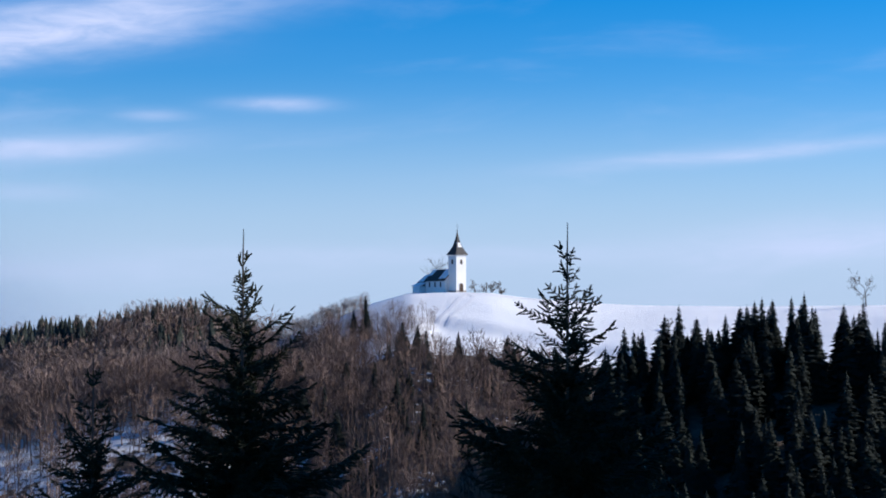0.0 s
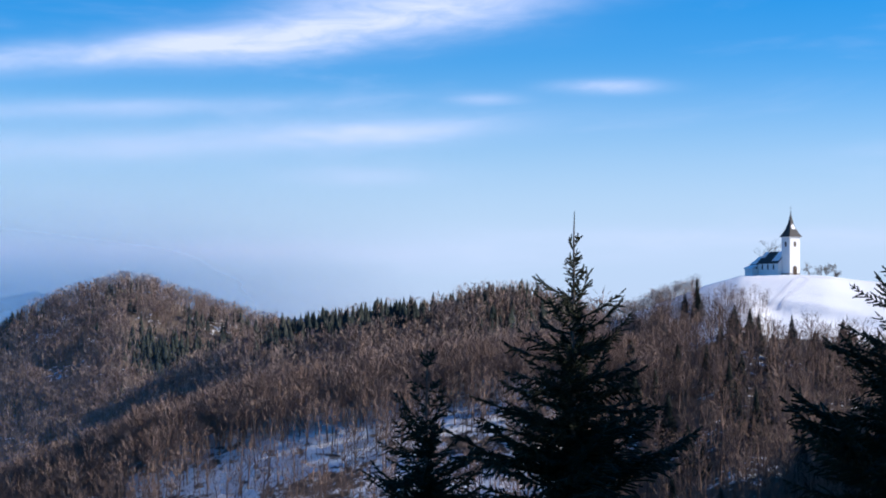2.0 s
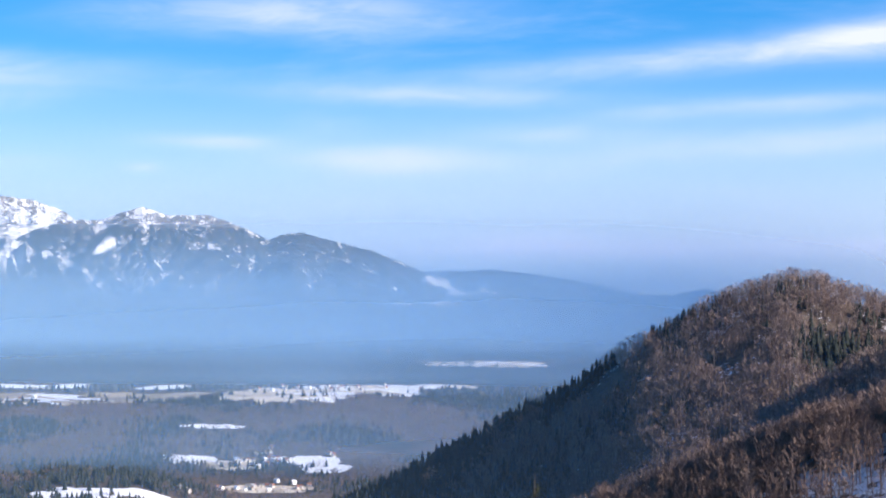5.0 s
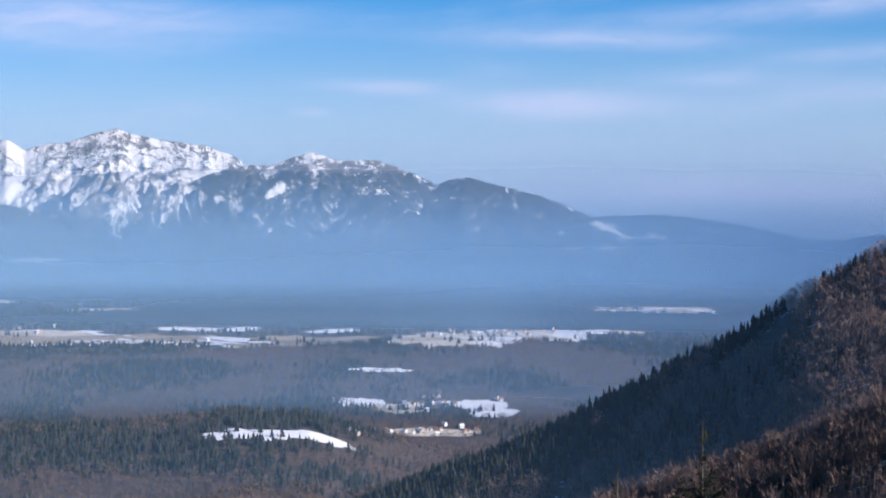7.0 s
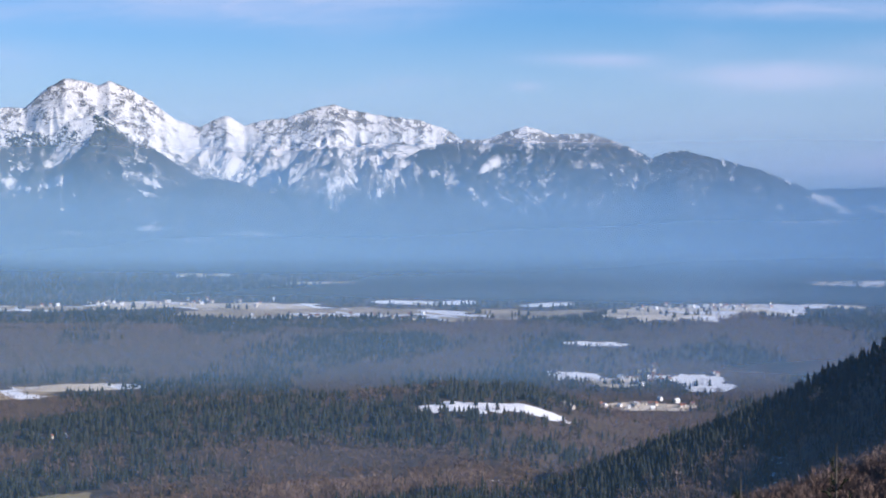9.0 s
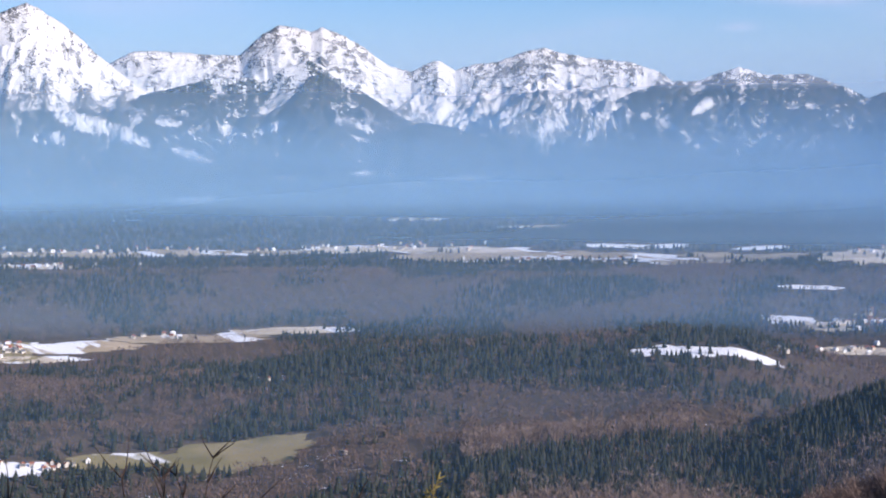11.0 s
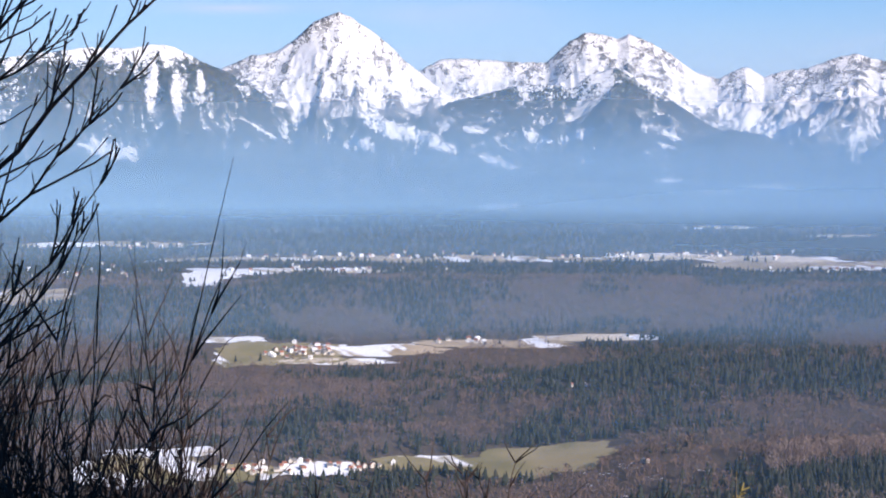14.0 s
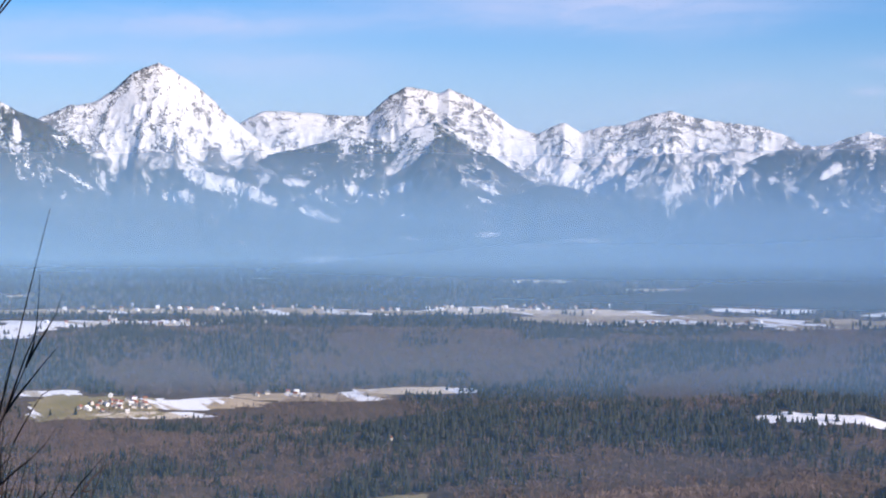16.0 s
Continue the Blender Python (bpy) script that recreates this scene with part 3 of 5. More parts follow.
def scatter(name, kinds, az, r, heights, tints, mat, label, category, slim=1.0):
    """A wood of many trees, joined into one mesh."""
    rng = np.random.default_rng(len(az))
    z = ground(az, r) - 0.3
    x, y = -r * np.sin(np.radians(az)), r * np.cos(np.radians(az))
    pick = rng.integers(0, len(kinds), len(az))
    turn = rng.uniform(0, 6.283, len(az))
    fat = heights * rng.uniform(0.85, 1.25, len(az)) * slim
    V, F, T, n = [], [], [], 0
    for k, (v, f) in enumerate(kinds):
        s = np.nonzero(pick == k)[0]
        c, d = np.cos(turn[s])[:, None], np.sin(turn[s])[:, None]
        px = (v[:, 0] * c - v[:, 1] * d) * fat[s][:, None] + x[s][:, None]
        py = (v[:, 0] * d + v[:, 1] * c) * fat[s][:, None] + y[s][:, None]
        pz = v[:, 2] * heights[s][:, None] + z[s][:, None]
        V.append(np.stack([px, py, pz], -1).reshape(-1, 3))
        F.append((f[None] + (np.arange(len(s)) * len(v))[:, None, None]).reshape(-1, 3) + n)
        T.append(np.repeat(tints[s], len(v)))
        n += len(s) * len(v)
    me = mesh_from(name, np.concatenate(V), np.concatenate(F), mat)
    store(me, "tint", np.concatenate(T))
    return tagged(new(name, me), label, category, kind="stuff")


def in_view(az, r, tall):
    """Keeps the trees that stand on slopes turned to the lookout."""
    top = (ground(az, r) + tall - EYE) / r
    hide = np.full(len(az), -9.0)
    for q in np.linspace(0.25, 0.985, 40):
        hide = np.maximum(hide, (ground(az, r * q) - EYE) / (r * q))
    return top > hide


def spots(count, a0, a1, r0, r1, seed):
    rng = np.random.default_rng(seed)
    az = rng.uniform(a0, a1, count)
    r = np.sqrt(rng.uniform(r0 * r0, r1 * r1, count))
    return az, r, rng


# fields of the valley: bearing from and to, elevation from and to, cover
FIELDS = [
    (50.5, 54.9, -8.95, -8.12, "meadow"), (54.6, 57.6, -8.80, -8.42, "meadow"), (58.0, 60.4, -8.95, -8.55, "snow"), (60.2, 63.0, -9.1, -8.6, "meadow"), (62.6, 66.5, -9.2, -8.25, "meadow"), (62.0, 65.5, -8.35, -8.1, "pale"),
    (58.4, 62.4, -5.72, -5.0, "meadow"), (55.2, 59.5, -5.45, -5.12, "straw"), (51.5, 56.5, -5.22, -4.98, "straw"), (49.0, 53.0, -5.02, -4.80, "pale"), (60.8, 62.6, -5.05, -4.86, "snow"), (57.0, 60.5, -5.72, -5.50, "pale"),
    (38.4, 41.1, -5.70, -5.42, "snow"), (36.7, 39.2, -5.74, -5.46, "snow"), (35.6, 37.3, -4.80, -4.50, "snow"), (34.6, 36.2, -4.95, -4.68, "pale"), (32.2, 34.0, -4.82, -4.56, "snow"), (31.9, 33.3, -5.05, -4.78, "snow"), (33.0, 35.9, -5.62, -5.42, "pale"),
    (35.0, 36.9, -3.74, -3.62, "snow"), (29.8, 33.2, -2.80, -2.50, "pale"), (31.8, 35.8, -3.02, -2.58, "pale"), (28.2, 30.6, -2.60, -2.46, "pale"),
    (36.5, 38.2, -2.60, -2.48, "snow"), (39.5, 42.5, -2.56, -2.44, "snow"), (36.0, 41.0, -2.98, -2.72, "straw"), (40.0, 48.0, -2.90, -2.66, "straw"), (44.0, 51.0, -2.66, -2.48, "pale"), (50.0, 58.0, -2.70, -2.50, "straw"), (56.0, 64.0, -2.66, -2.52, "straw"),
    (57.2, 60.6, -2.98, -2.86, "pale"), (60.0, 63.0, -3.04, -2.84, "snow"), (61.9, 63.3, -3.40, -2.95, "snow"), (61.5, 62.4, -3.16, -2.95, "snow"),
    (26.0, 29.8, -1.98, -1.78, "pale"), (66.0, 69.5, -3.9, -3.4, "straw"), (53.0, 57.0, -1.62, -1.50, "pale"), (62.5, 68.0, -2.2, -2.05, "straw"), (46.5, 48.5, -1.72, -1.62, "pale"), (43.0, 45.0, -1.95, -1.86, "pale"),
]


def floor_distance(az, el):
    """Distance at which the line of sight meets the ground beyond the hills."""
    r = np.linspace(1200, 3900, 900)
    e = np.degrees(np.arctan((ground(np.full_like(r, az), r) - EYE) / r))
    i = np.nonzero(e >= el)[0]
    return float(r[i[0]]) if len(i) else 3900.0


def field_edges():
    out = []
    for a0, a1, e0, e1, kind in FIELDS:
        mid = (a0 + a1) / 2
        out.append((a0, a1, floor_distance(mid, e0), floor_distance(mid, e1), kind))
    return out


PLOTS = field_edges()


def in_fields(az, r, grow=0.0):
    hit = np.zeros(len(az), bool)
    for a0, a1, r0, r1, _ in PLOTS:
        u, v = (az - (a0 + a1) / 2) / ((a1 - a0) / 2 + grow * 0.02), (r - (r0 + r1) / 2) / ((r1 - r0) / 2 + grow)
        hit |= np.abs(u) ** 3 + np.abs(v) ** 3 < 1 + 0.5 * (fbm(az * 1.7, r / 45, 3, 77) - 0.5)
    return hit


def make_fields():
    """Plots follow the ground; each outline is ragged."""
    for n, (a0, a1, r0, r1, kind) in enumerate(PLOTS):
        am, rm, aw, rw = (a0 + a1) / 2, (r0 + r1) / 2, (a1 - a0) / 2, (r1 - r0) / 2
        rings, spokes = 10, 96
        q = np.linspace(0, 6.2832, spokes, endpoint=False)
        edge = (np.abs(np.cos(q)) ** 3 + np.abs(np.sin(q)) ** 3) ** (-1 / 3)
        edge = edge * (0.62 + 0.72 * fbm(np.cos(q) * 3.6 + n * 7, np.sin(q) * 2.6, 4, 91, 0.6))
        k = np.linspace(0, 1, rings)[:, None]
        A, R = am + aw * k * (edge * np.cos(q))[None], rm + rw * k * (edge * np.sin(q))[None]
        Z = ground(A, R) + 0.9
        X, Y = -R * np.sin(np.radians(A)), R * np.cos(np.radians(A))
        i = np.arange(rings * spokes).reshape(rings, spokes)
        j = np.roll(i, -1, axis=1)
        f = np.stack([i[:-1], j[:-1], j[1:], i[1:]], -1).reshape(-1, 4)
        mat = {"meadow": PATCHY_MEADOW, "straw": PATCHY_STRAW, "pale": PATCHY_PALE, "snow": PATCHY_SNOW}[kind]
        me = mesh_from("field", np.stack([X, Y, Z], -1).reshape(-1, 3), f, mat, True)
        label = {"meadow": "green winter meadow with strips of melting snow", "straw": "pale winter field with snow in strips", "pale": "half-melted snowfield with straw-coloured strips", "snow": "field under white snow among woods"}[kind]
        tagged(new("ground_field", me), label, "field", kind="structure")


def patchy(name, a, b_col, share):
    """Grass or stubble with snow left lying in strips."""
    m, t, b = material(name, 0.9)
    p = position(t)
    n = noise_at(t, p, 0.012, 5, 0.6)
    s = node(t, "ShaderNodeVectorMath", i0=p, i1=(0.6, 1.6, 1.0))
    s.operation = "MULTIPLY"
    lie = noise_at(t, s.outputs[0], 0.010, 4, 0.5)
    grass = blend(t, smooth(t, n, 0.35, 0.65), (*a, 1), (*b_col, 1))
    t.links.new(blend(t, smooth(t, lie, share, share + 0.04), grass, (0.84, 0.85, 0.87, 1)), b.inputs["Base Color"])
    return m


PATCHY_MEADOW = patchy("patchy_meadow", (0.20, 0.175, 0.08), (0.32, 0.26, 0.14), 0.57)
PATCHY_STRAW = patchy("patchy_straw", (0.30, 0.235, 0.15), (0.46, 0.37, 0.26), 0.57)
PATCHY_PALE = patchy("patchy_pale", (0.52, 0.43, 0.31), (0.68, 0.60, 0.48), 0.52)
PATCHY_SNOW = patchy("patchy_snow", (0.36, 0.30, 0.20), (0.62, 0.57, 0.50), 0.37)


def make_woods():
    rng0 = np.random.default_rng(5)
    cones = [far_conifer(rng0) for _ in range(6)]
    bare_far = [far_bare_tree(rng0) for _ in range(8)]
    bare_mid = [mid_bare_tree(rng0) for _ in range(10)]
    bare_hill = [far_bare_tree(rng0, 32, 0.27, 0.17, 0.027) for _ in range(8)]
    bare_dense = [mid_bare_tree(rng0, 105, 0.27, 0.015) for _ in range(8)]
    # valley woods
    az, r, rng = spots(56000, 26, 72, 1220, 3000, 1)
    hedge = fbm(r * np.sin(np.radians(az)) / 55, r / 22, 3, 88) > 0.71
    keep = ~in_fields(az, r, 6) | (hedge & (r > 1500))
    az, r = az[keep], r[keep]
    keep = in_view(az, r, 9.0)
    az, r = az[keep], r[keep]
    x, y = -r * np.sin(np.radians(az)), r * np.cos(np.radians(az))
    mixed = fbm(x / 120, y / 120, 4, 8) + rng.normal(0, 0.06, len(az)) - 0.22 * np.exp(-((az - 58) / 9) ** 2 - ((r - 2080) / 200) ** 2) - 0.20 * np.exp(-((az - 45) / 8) ** 2 - ((r - 1370) / 110) ** 2)
    con = mixed > 0.475
    h = rng.uniform(6.5, 11.5, len(az))
    scatter("conifer_wood", cones, az[con], r[con], h[con], rng.random(con.sum()), CONIFER, "dark spruce woods covering the valley hills", "forest", 1.55)
    b = ~con
    scatter("bare_wood", bare_far, az[b], r[b], h[b] * 0.95, 0.22 * rng.random(b.sum()), BARE, "leafless brown broadleaf woods of the valley", "forest", 1.5)
    # far woods near the foot of the mountains
    az, r, rng = spots(16000, 24, 72, 3000, 3900, 2)
    keep = ~in_fields(az, r, 10) | (fbm(az * 1.1, r / 22, 3, 87) > 0.74)
    az, r = az[keep], r[keep]
    scatter("conifer_wood", cones[:3], az, r, rng.uniform(7, 12, len(az)), rng.random(len(az)), CONIFER, "far dark woods at the foot of the mountains", "forest", 1.8)
    # the rounded hill and the long left ridge
    az, r, rng = spots(38000, 3, 46, 760, 1420, 3)
    keep = in_view(az, r, 8.0) & ~((az < 5) & (r > 700) & (r < 800))
    az, r = az[keep], r[keep]
    x, y = -r * np.sin(np.radians(az)), r * np.cos(np.radians(az))
    dark = fbm(x / 110, y / 110, 3, 19) + rng.normal(0, 0.06, len(az))
    flank = np.clip((az - 20.6) / 1.6, 0, 1) * np.exp(-((r - 1335) / 62) ** 2)
    patch = np.exp(-((az - 17.7) / 1.7) ** 2 - ((r - 1226) / 26) ** 2) + 0.75 * np.exp(-((az - 22.5) / 1.2) ** 2 - ((r - 1190) / 30) ** 2)
    con = (dark > 0.82) | (dark + 0.36 * flank > 0.68) | (dark + 0.34 * patch > 0.70) | ((az > 10.2) & (az < 15.2) & (r > 955) & (r < 1045) & (dark > 0.36)) | ((az > 6) & (az < 10.2) & (r > 982) & (r < 1030) & (dark > 0.45))
    gap = fbm(x / 40, y / 40, 3, 29) > 0.70
    keep = con | ~gap
    h = rng.uniform(10, 16, len(az))
    c2, b2 = con & keep, ~con & keep
    scatter("conifer_wood", cones, az[c2], r[c2], h[c2] * rng.uniform(0.6, 1.0, c2.sum()), rng.random(c2.sum()), CONIFER, "dark spruces on the flank of the wooded hill", "forest", 1.1)
    scatter("bare_wood", bare_hill, az[b2], r[b2], h[b2], rng.random(b2.sum()), BARE, "leafless brown beech wood on the rounded hill", "forest", 1.15)
    # the nearer brown ridge and the slope below the church
    az, r, rng = spots(9500, -14, 44, 330, 700, 4)
    meadow = ((r > 626 + 26 * np.clip(az - 0.8, 0, 9)) & (az < 4)) | ((r > 505) & (az < -4)) | ((r < 520) & (az < -3))
    keep = in_view(az, r, 12.0) & ~meadow
    thin = ((az > 7) & (az < 19) & (r < 585)) & (rng.random(len(az)) < 0.30)
    keep &= ~thin
    az, r = az[keep], r[keep]
    h = rng.uniform(11, 18, len(az))
    # below bearing 6 the slope's shade is put into darker twig tints
    scatter("bare_wood", bare_mid, az, r, h, rng.random(len(az)) * np.where(az < 6, 0.35, 0.8), BARE, "tall leafless beeches over snowy leaf litter", "forest")
    # close-grown beeches along the ridge's back
    az, r, rng = spots(4200, 3.2, 38, 592, 690, 14)
    keep = in_view(az, r, 10.0)
    az, r = az[keep], r[keep]
    scatter("bare_wood", bare_dense, az, r, rng.uniform(10, 16, len(az)), 0.7 * rng.random(len(az)), BARE, "close-grown reddish-brown beeches along the ridge", "forest")
    az, r, rng = spots(1000, 0.2, 7, 655, 765, 6)
    keep = in_view(az, r, 6) & ((az > 2.2) | (r < 700 + 8 * az))
    az, r = az[keep], r[keep]
    scatter("bare_scrub", bare_mid, az, r, rng.uniform(3.5, 7, len(az)), rng.uniform(0.3, 1, len(az)), BARE, "leafless scrub and young trees beside the church hill", "scrub", 1.3)


make_fields()
make_woods()


# ---- the church on the hill ----
def box(bm, x0, x1, y0, y1, z0, z1):
    v = [bm.verts.new(p) for p in ((x0, y0, z0), (x1, y0, z0), (x1, y1, z0), (x0, y1, z0), (x0, y0, z1), (x1, y0, z1), (x1, y1, z1), (x0, y1, z1))]
    for q in ((0, 3, 2, 1), (4, 5, 6, 7), (0, 1, 5, 4), (1, 2, 6, 5), (2, 3, 7, 6), (3, 0, 4, 7)):
        bm.faces.new([v[i] for i in q])


def boxed(x0, x1, y0, y1, z0, z1, bevel=0.0):
    bm = bmesh.new()
    box(bm, x0, x1, y0, y1, z0, z1)
    if bevel:
        bmesh.ops.bevel(bm, geom=bm.edges[:], offset=bevel, segments=2, affect="EDGES")
    return bm


def lofted(rings, closed_top=True):
    """Rings of equal count joined by quads."""
    bm = bmesh.new()
    rows = [[bm.verts.new(p) for p in ring] for ring in rings]
    k = len(rows[0])
    for a, b in zip(rows, rows[1:]):
        for i in range(k):
            bm.faces.new((a[i], a[(i + 1) % k], b[(i + 1) % k], b[i]))
    bm.faces.new(rows[0][::-1])
    if closed_top:
        bm.faces.new(rows[-1])
    bmesh.ops.recalc_face_normals(bm, faces=bm.faces[:])
    return bm


def square(h, z):
    return [(-h, -h, z), (h, -h, z), (h, h, z), (-h, h, z)]


def arch_panel(w, h, depth, seg=8):
    """An upright arched slab standing on the x axis, y from 0 to depth."""
    out = [(-w / 2, 0), (w / 2, 0), (w / 2, h - w / 2)]
    out += [(w / 2 * math.cos(a), h - w / 2 + w / 2 * math.sin(a)) for a in (math.pi * i / seg for i in range(1, seg))]
    out += [(-w / 2, h - w / 2)]
    bm = bmesh.new()
    a = [bm.verts.new((x, 0, z)) for x, z in out]
    b = [bm.verts.new((x, depth, z)) for x, z in out]
    bm.faces.new(a)
    bm.faces.new(b[::-1])
    for i in range(len(a)):
        j = (i + 1) % len(a)
        bm.faces.new((a[j], a[i], b[i], b[j]))
    bmesh.ops.recalc_face_normals(bm, faces=bm.faces[:])
    return bm


def gable_roof(x0, x1, half, z0, rise, over, thick=0.22, hip=0.0):
    """A gabled roof slab along x."""
    bm = bmesh.new()
    rows = []
    for x, dx in ((x0, 0), (x1, -hip)):
        rows.append([(x, -half - over, z0 - over * rise / half), (x + dx, 0, z0 + rise), (x, half + over, z0 - over * rise / half)])
    top = [[bm.verts.new(p) for p in row] for row in rows]
    low = [[bm.verts.new((p[0], p[1], p[2] - thick)) for p in row] for row in rows]
    for k in range(2):
        bm.faces.new((top[0][k], top[1][k], top[1][k + 1], top[0][k + 1]))
        bm.faces.new((low[0][k + 1], low[1][k + 1], low[1][k], low[0][k]))
    for a, b in ((0, 0), (1, 1)):
        for k in range(2):
            bm.faces.new((top[a][k], top[a][k + 1], low[a][k + 1], low[a][k]))
    for k in (0, 2):
        bm.faces.new((top[0][k], top[1][k], low[1][k], low[0][k]))
    bmesh.ops.recalc_face_normals(bm, faces=bm.faces[:])
    return bm


def snow_slab(x0, x1, t0, t1, half, z0, rise, side, seed):
    """Snow lying on one roof slope, ragged towards the edge that has slid."""
    rng = random.Random(seed)
    bm = bmesh.new()
    n = 14
    up, dn = [], []
    for i in range(n + 1):
        x = x0 + (x1 - x0) * i / n
        a, b = t0 + rng.uniform(0, 0.10), t1 - rng.uniform(0, 0.03)
        for lst, t in ((dn, a), (up, b)):
            lst.append((x, side * half * (1 - t), z0 + rise * t))
    rows = []
    for lift in (0.06, 0.22):
        rows.append([bm.verts.new((x, y, z + lift)) for x, y, z in dn] + [bm.verts.new((x, y, z + lift)) for x, y, z in reversed(up)])
    bm.faces.new(rows[0][::-1])
    bm.faces.new(rows[1])
    k = len(rows[0])
    for i in range(k):
        bm.faces.new((rows[0][i], rows[0][(i + 1) % k], rows[1][(i + 1) % k], rows[1][i]))
    bmesh.ops.recalc_face_normals(bm, faces=bm.faces[:])
    return bm


def make_church():
    """Own axes: x runs from the west front to the choir, y to the side seen from the lookout; the sunlit front faces minus x."""
    church = new("church")
    tagged(church, "white plastered hilltop church with a dark spired tower", "church")
    s = 2.45
    tower = part("tower", lofted([square(s, -1.2), square(s, 14.4)]), PLASTER, church, "square white bell tower")
    part("plinth", lofted([square(s + 0.10, -1.3), square(s + 0.10, 0.45), square(s + 0.02, 0.55)]), STONE, tower)
    part("cornice", lofted([square(s + 0.02, 14.0), square(s + 0.28, 14.25), square(s + 0.28, 14.45)]), PLASTER, tower)
    spire = part("spire", lofted([square(3.05, 14.3), square(2.85, 14.7), square(2.1, 16.0), square(1.35, 17.6), square(0.75, 19.6), square(0.30, 22.0), square(0.05, 23.6)]), SHINGLE, church, "dark shingled spire with flared eaves")
    part("snow_patch", lofted([[(-1.55, -1.1, 17.3), (-1.5, 0.9, 17.2), (-0.95, 0.5, 19.0), (-0.98, -0.55, 19.1)], [(-1.42, -1.05, 17.35), (-1.38, 0.85, 17.25), (-0.84, 0.45, 19.0), (-0.86, -0.5, 19.1)]]), SNOW, spire)
    cross = part("cross", boxed(-0.05, 0.05, -0.05, 0.05, 23.4, 26.2, 0.01), IRON, church, "thin iron cross")
    part("crossbar", boxed(-0.04, 0.04, -0.5, 0.5, 25.2, 25.32, 0.01), IRON, cross)
    ball = bmesh.new()
    bmesh.ops.create_icosphere(ball, subdivisions=2, radius=0.28, matrix=Matrix.Translation((0, 0, 23.7)))
    part("ball", ball, IRON, cross)
    # bell openings with louvres on the four sides, a door in the sunlit front
    for q in range(4):
        turn = Matrix.Rotation(q * math.pi / 2, 4, "Z")
        w = part("bell_window", arch_panel(1.15, 2.0, 0.12), STONE, church)
        w.matrix_local = turn @ Matrix.Translation((0, -s - 0.05, 10.6))
        d = part("shutter", arch_panel(0.85, 1.75, 0.10), OAK, w)
        d.matrix_local = Matrix.Translation((0, -0.06, 0.1))
        for k in range(5):
            part("louvre", boxed(-0.38, 0.38, -0.13, -0.05, 0.25 + k * 0.26, 0.33 + k * 0.26), OAK, w)
    frame_ = part("door_frame", arch_panel(2.0, 3.6, 0.16), STONE, church)
    frame_.matrix_local = Matrix.Rotation(-math.pi / 2, 4, "Z") @ Matrix.Translation((0, -s - 0.10, -0.2))
    part("door_leaf", arch_panel(1.5, 3.2, 0.12), OAK, frame_, "dark arched oak door").matrix_local = Matrix.Translation((0, -0.08, 0.1))
    # nave behind the tower
    n0, n1, half, eave, rise = 2.3, 14.4, 4.1, 4.9, 4.0
    bm = boxed(n0, n1, -half, half, -2.2, eave)
    part("nave", bm, PLASTER, church, "white nave wall")
    for x in (n0 + 0.01, n1 - 0.31):
        part("gable", lofted([[(x, -half, eave), (x, half, eave), (x, 0, eave + rise - 0.05)], [(x + 0.3, -half, eave), (x + 0.3, half, eave), (x + 0.3, 0, eave + rise - 0.05)]]), PLASTER, church)
    roof = part("nave_roof", gable_roof(n0 - 0.1, n1 + 0.4, half, eave, rise, 0.5), SHINGLE, church, "dark shingled nave roof part cleared of snow")
    part("snow_patch", snow_slab(2.6, 6.6, 0.02, 0.97, half, eave, rise, 1, 1), SNOW, roof)
    part("snow_patch", snow_slab(12.4, 14.6, 0.35, 0.97, half, eave, rise, 1, 2), SNOW, roof)
    part("snow_patch", snow_slab(2.6, 14.6, -0.05, 0.97, half, eave, rise, -1, 3), SNOW, roof)
    for x in (5.2, 8.6, 12.0):
        w = part("window", arch_panel(0.9, 2.1, 0.1), STONE, church)
        w.matrix_local = Matrix.Translation((x, half + 0.06, 1.9)) @ Matrix.Rotation(math.pi, 4, "Z")
        part("pane", arch_panel(0.62, 1.75, 0.06), GLASS_DARK, w).matrix_local = Matrix.Translation((0, -0.03, 0.15))
    # lower choir and sacristy at the far end
    c0, c1, ch, ce, cr = 14.4, 22.0, 3.4, 4.0, 3.0
    hexa = [(c0, -ch), (c1 - 2.2, -ch), (c1, -ch * 0.45), (c1, ch * 0.45), (c1 - 2.2, ch), (c0, ch)]
    part("choir", lofted([[(x, y, -2.5) for x, y in hexa], [(x, y, ce) for x, y in hexa]]), PLASTER, church, "lower white choir")
    big = [(c0 - 0.1 if i in (0, 5) else x + 0.4, y * 1.12) for i, (x, y) in enumerate(hexa)]
    tip = [(c0 - 0.1 if i in (0, 5) else c1 - 3.2, 0.02 * y) for i, (x, y) in enumerate(hexa)]
    cro = part("choir_roof", lofted([[(x, y, ce - 0.1) for x, y in big], [(x, y, ce + 0.1) for x, y in big], [(x, y, ce + cr) for x, y in tip]]), SHINGLE, church)
    part("snow_patch", lofted([[(x * 0.997, y * 0.98, ce + 0.2) for x, y in big], [(x, y, ce + cr + 0.18) for x, y in tip]]), SNOW, cro)
    part("window", arch_panel(0.7, 1.6, 0.1), GLASS_DARK, church).matrix_local = Matrix.Translation((16.4, ch + 0.05, 1.6)) @ Matrix.Rotation(math.pi, 4, "Z")
    sac = boxed(15.0, 19.4, ch - 0.2, ch + 3.4, -2.5, 2.4)
    part("sacristy", sac, PLASTER, church, "low white sacristy")
    lean = bmesh.new()
    v = [(14.7, ch + 3.8, 2.3), (14.7, ch - 0.1, 3.8), (19.7, ch - 0.1, 3.8), (19.7, ch + 3.8, 2.3)]
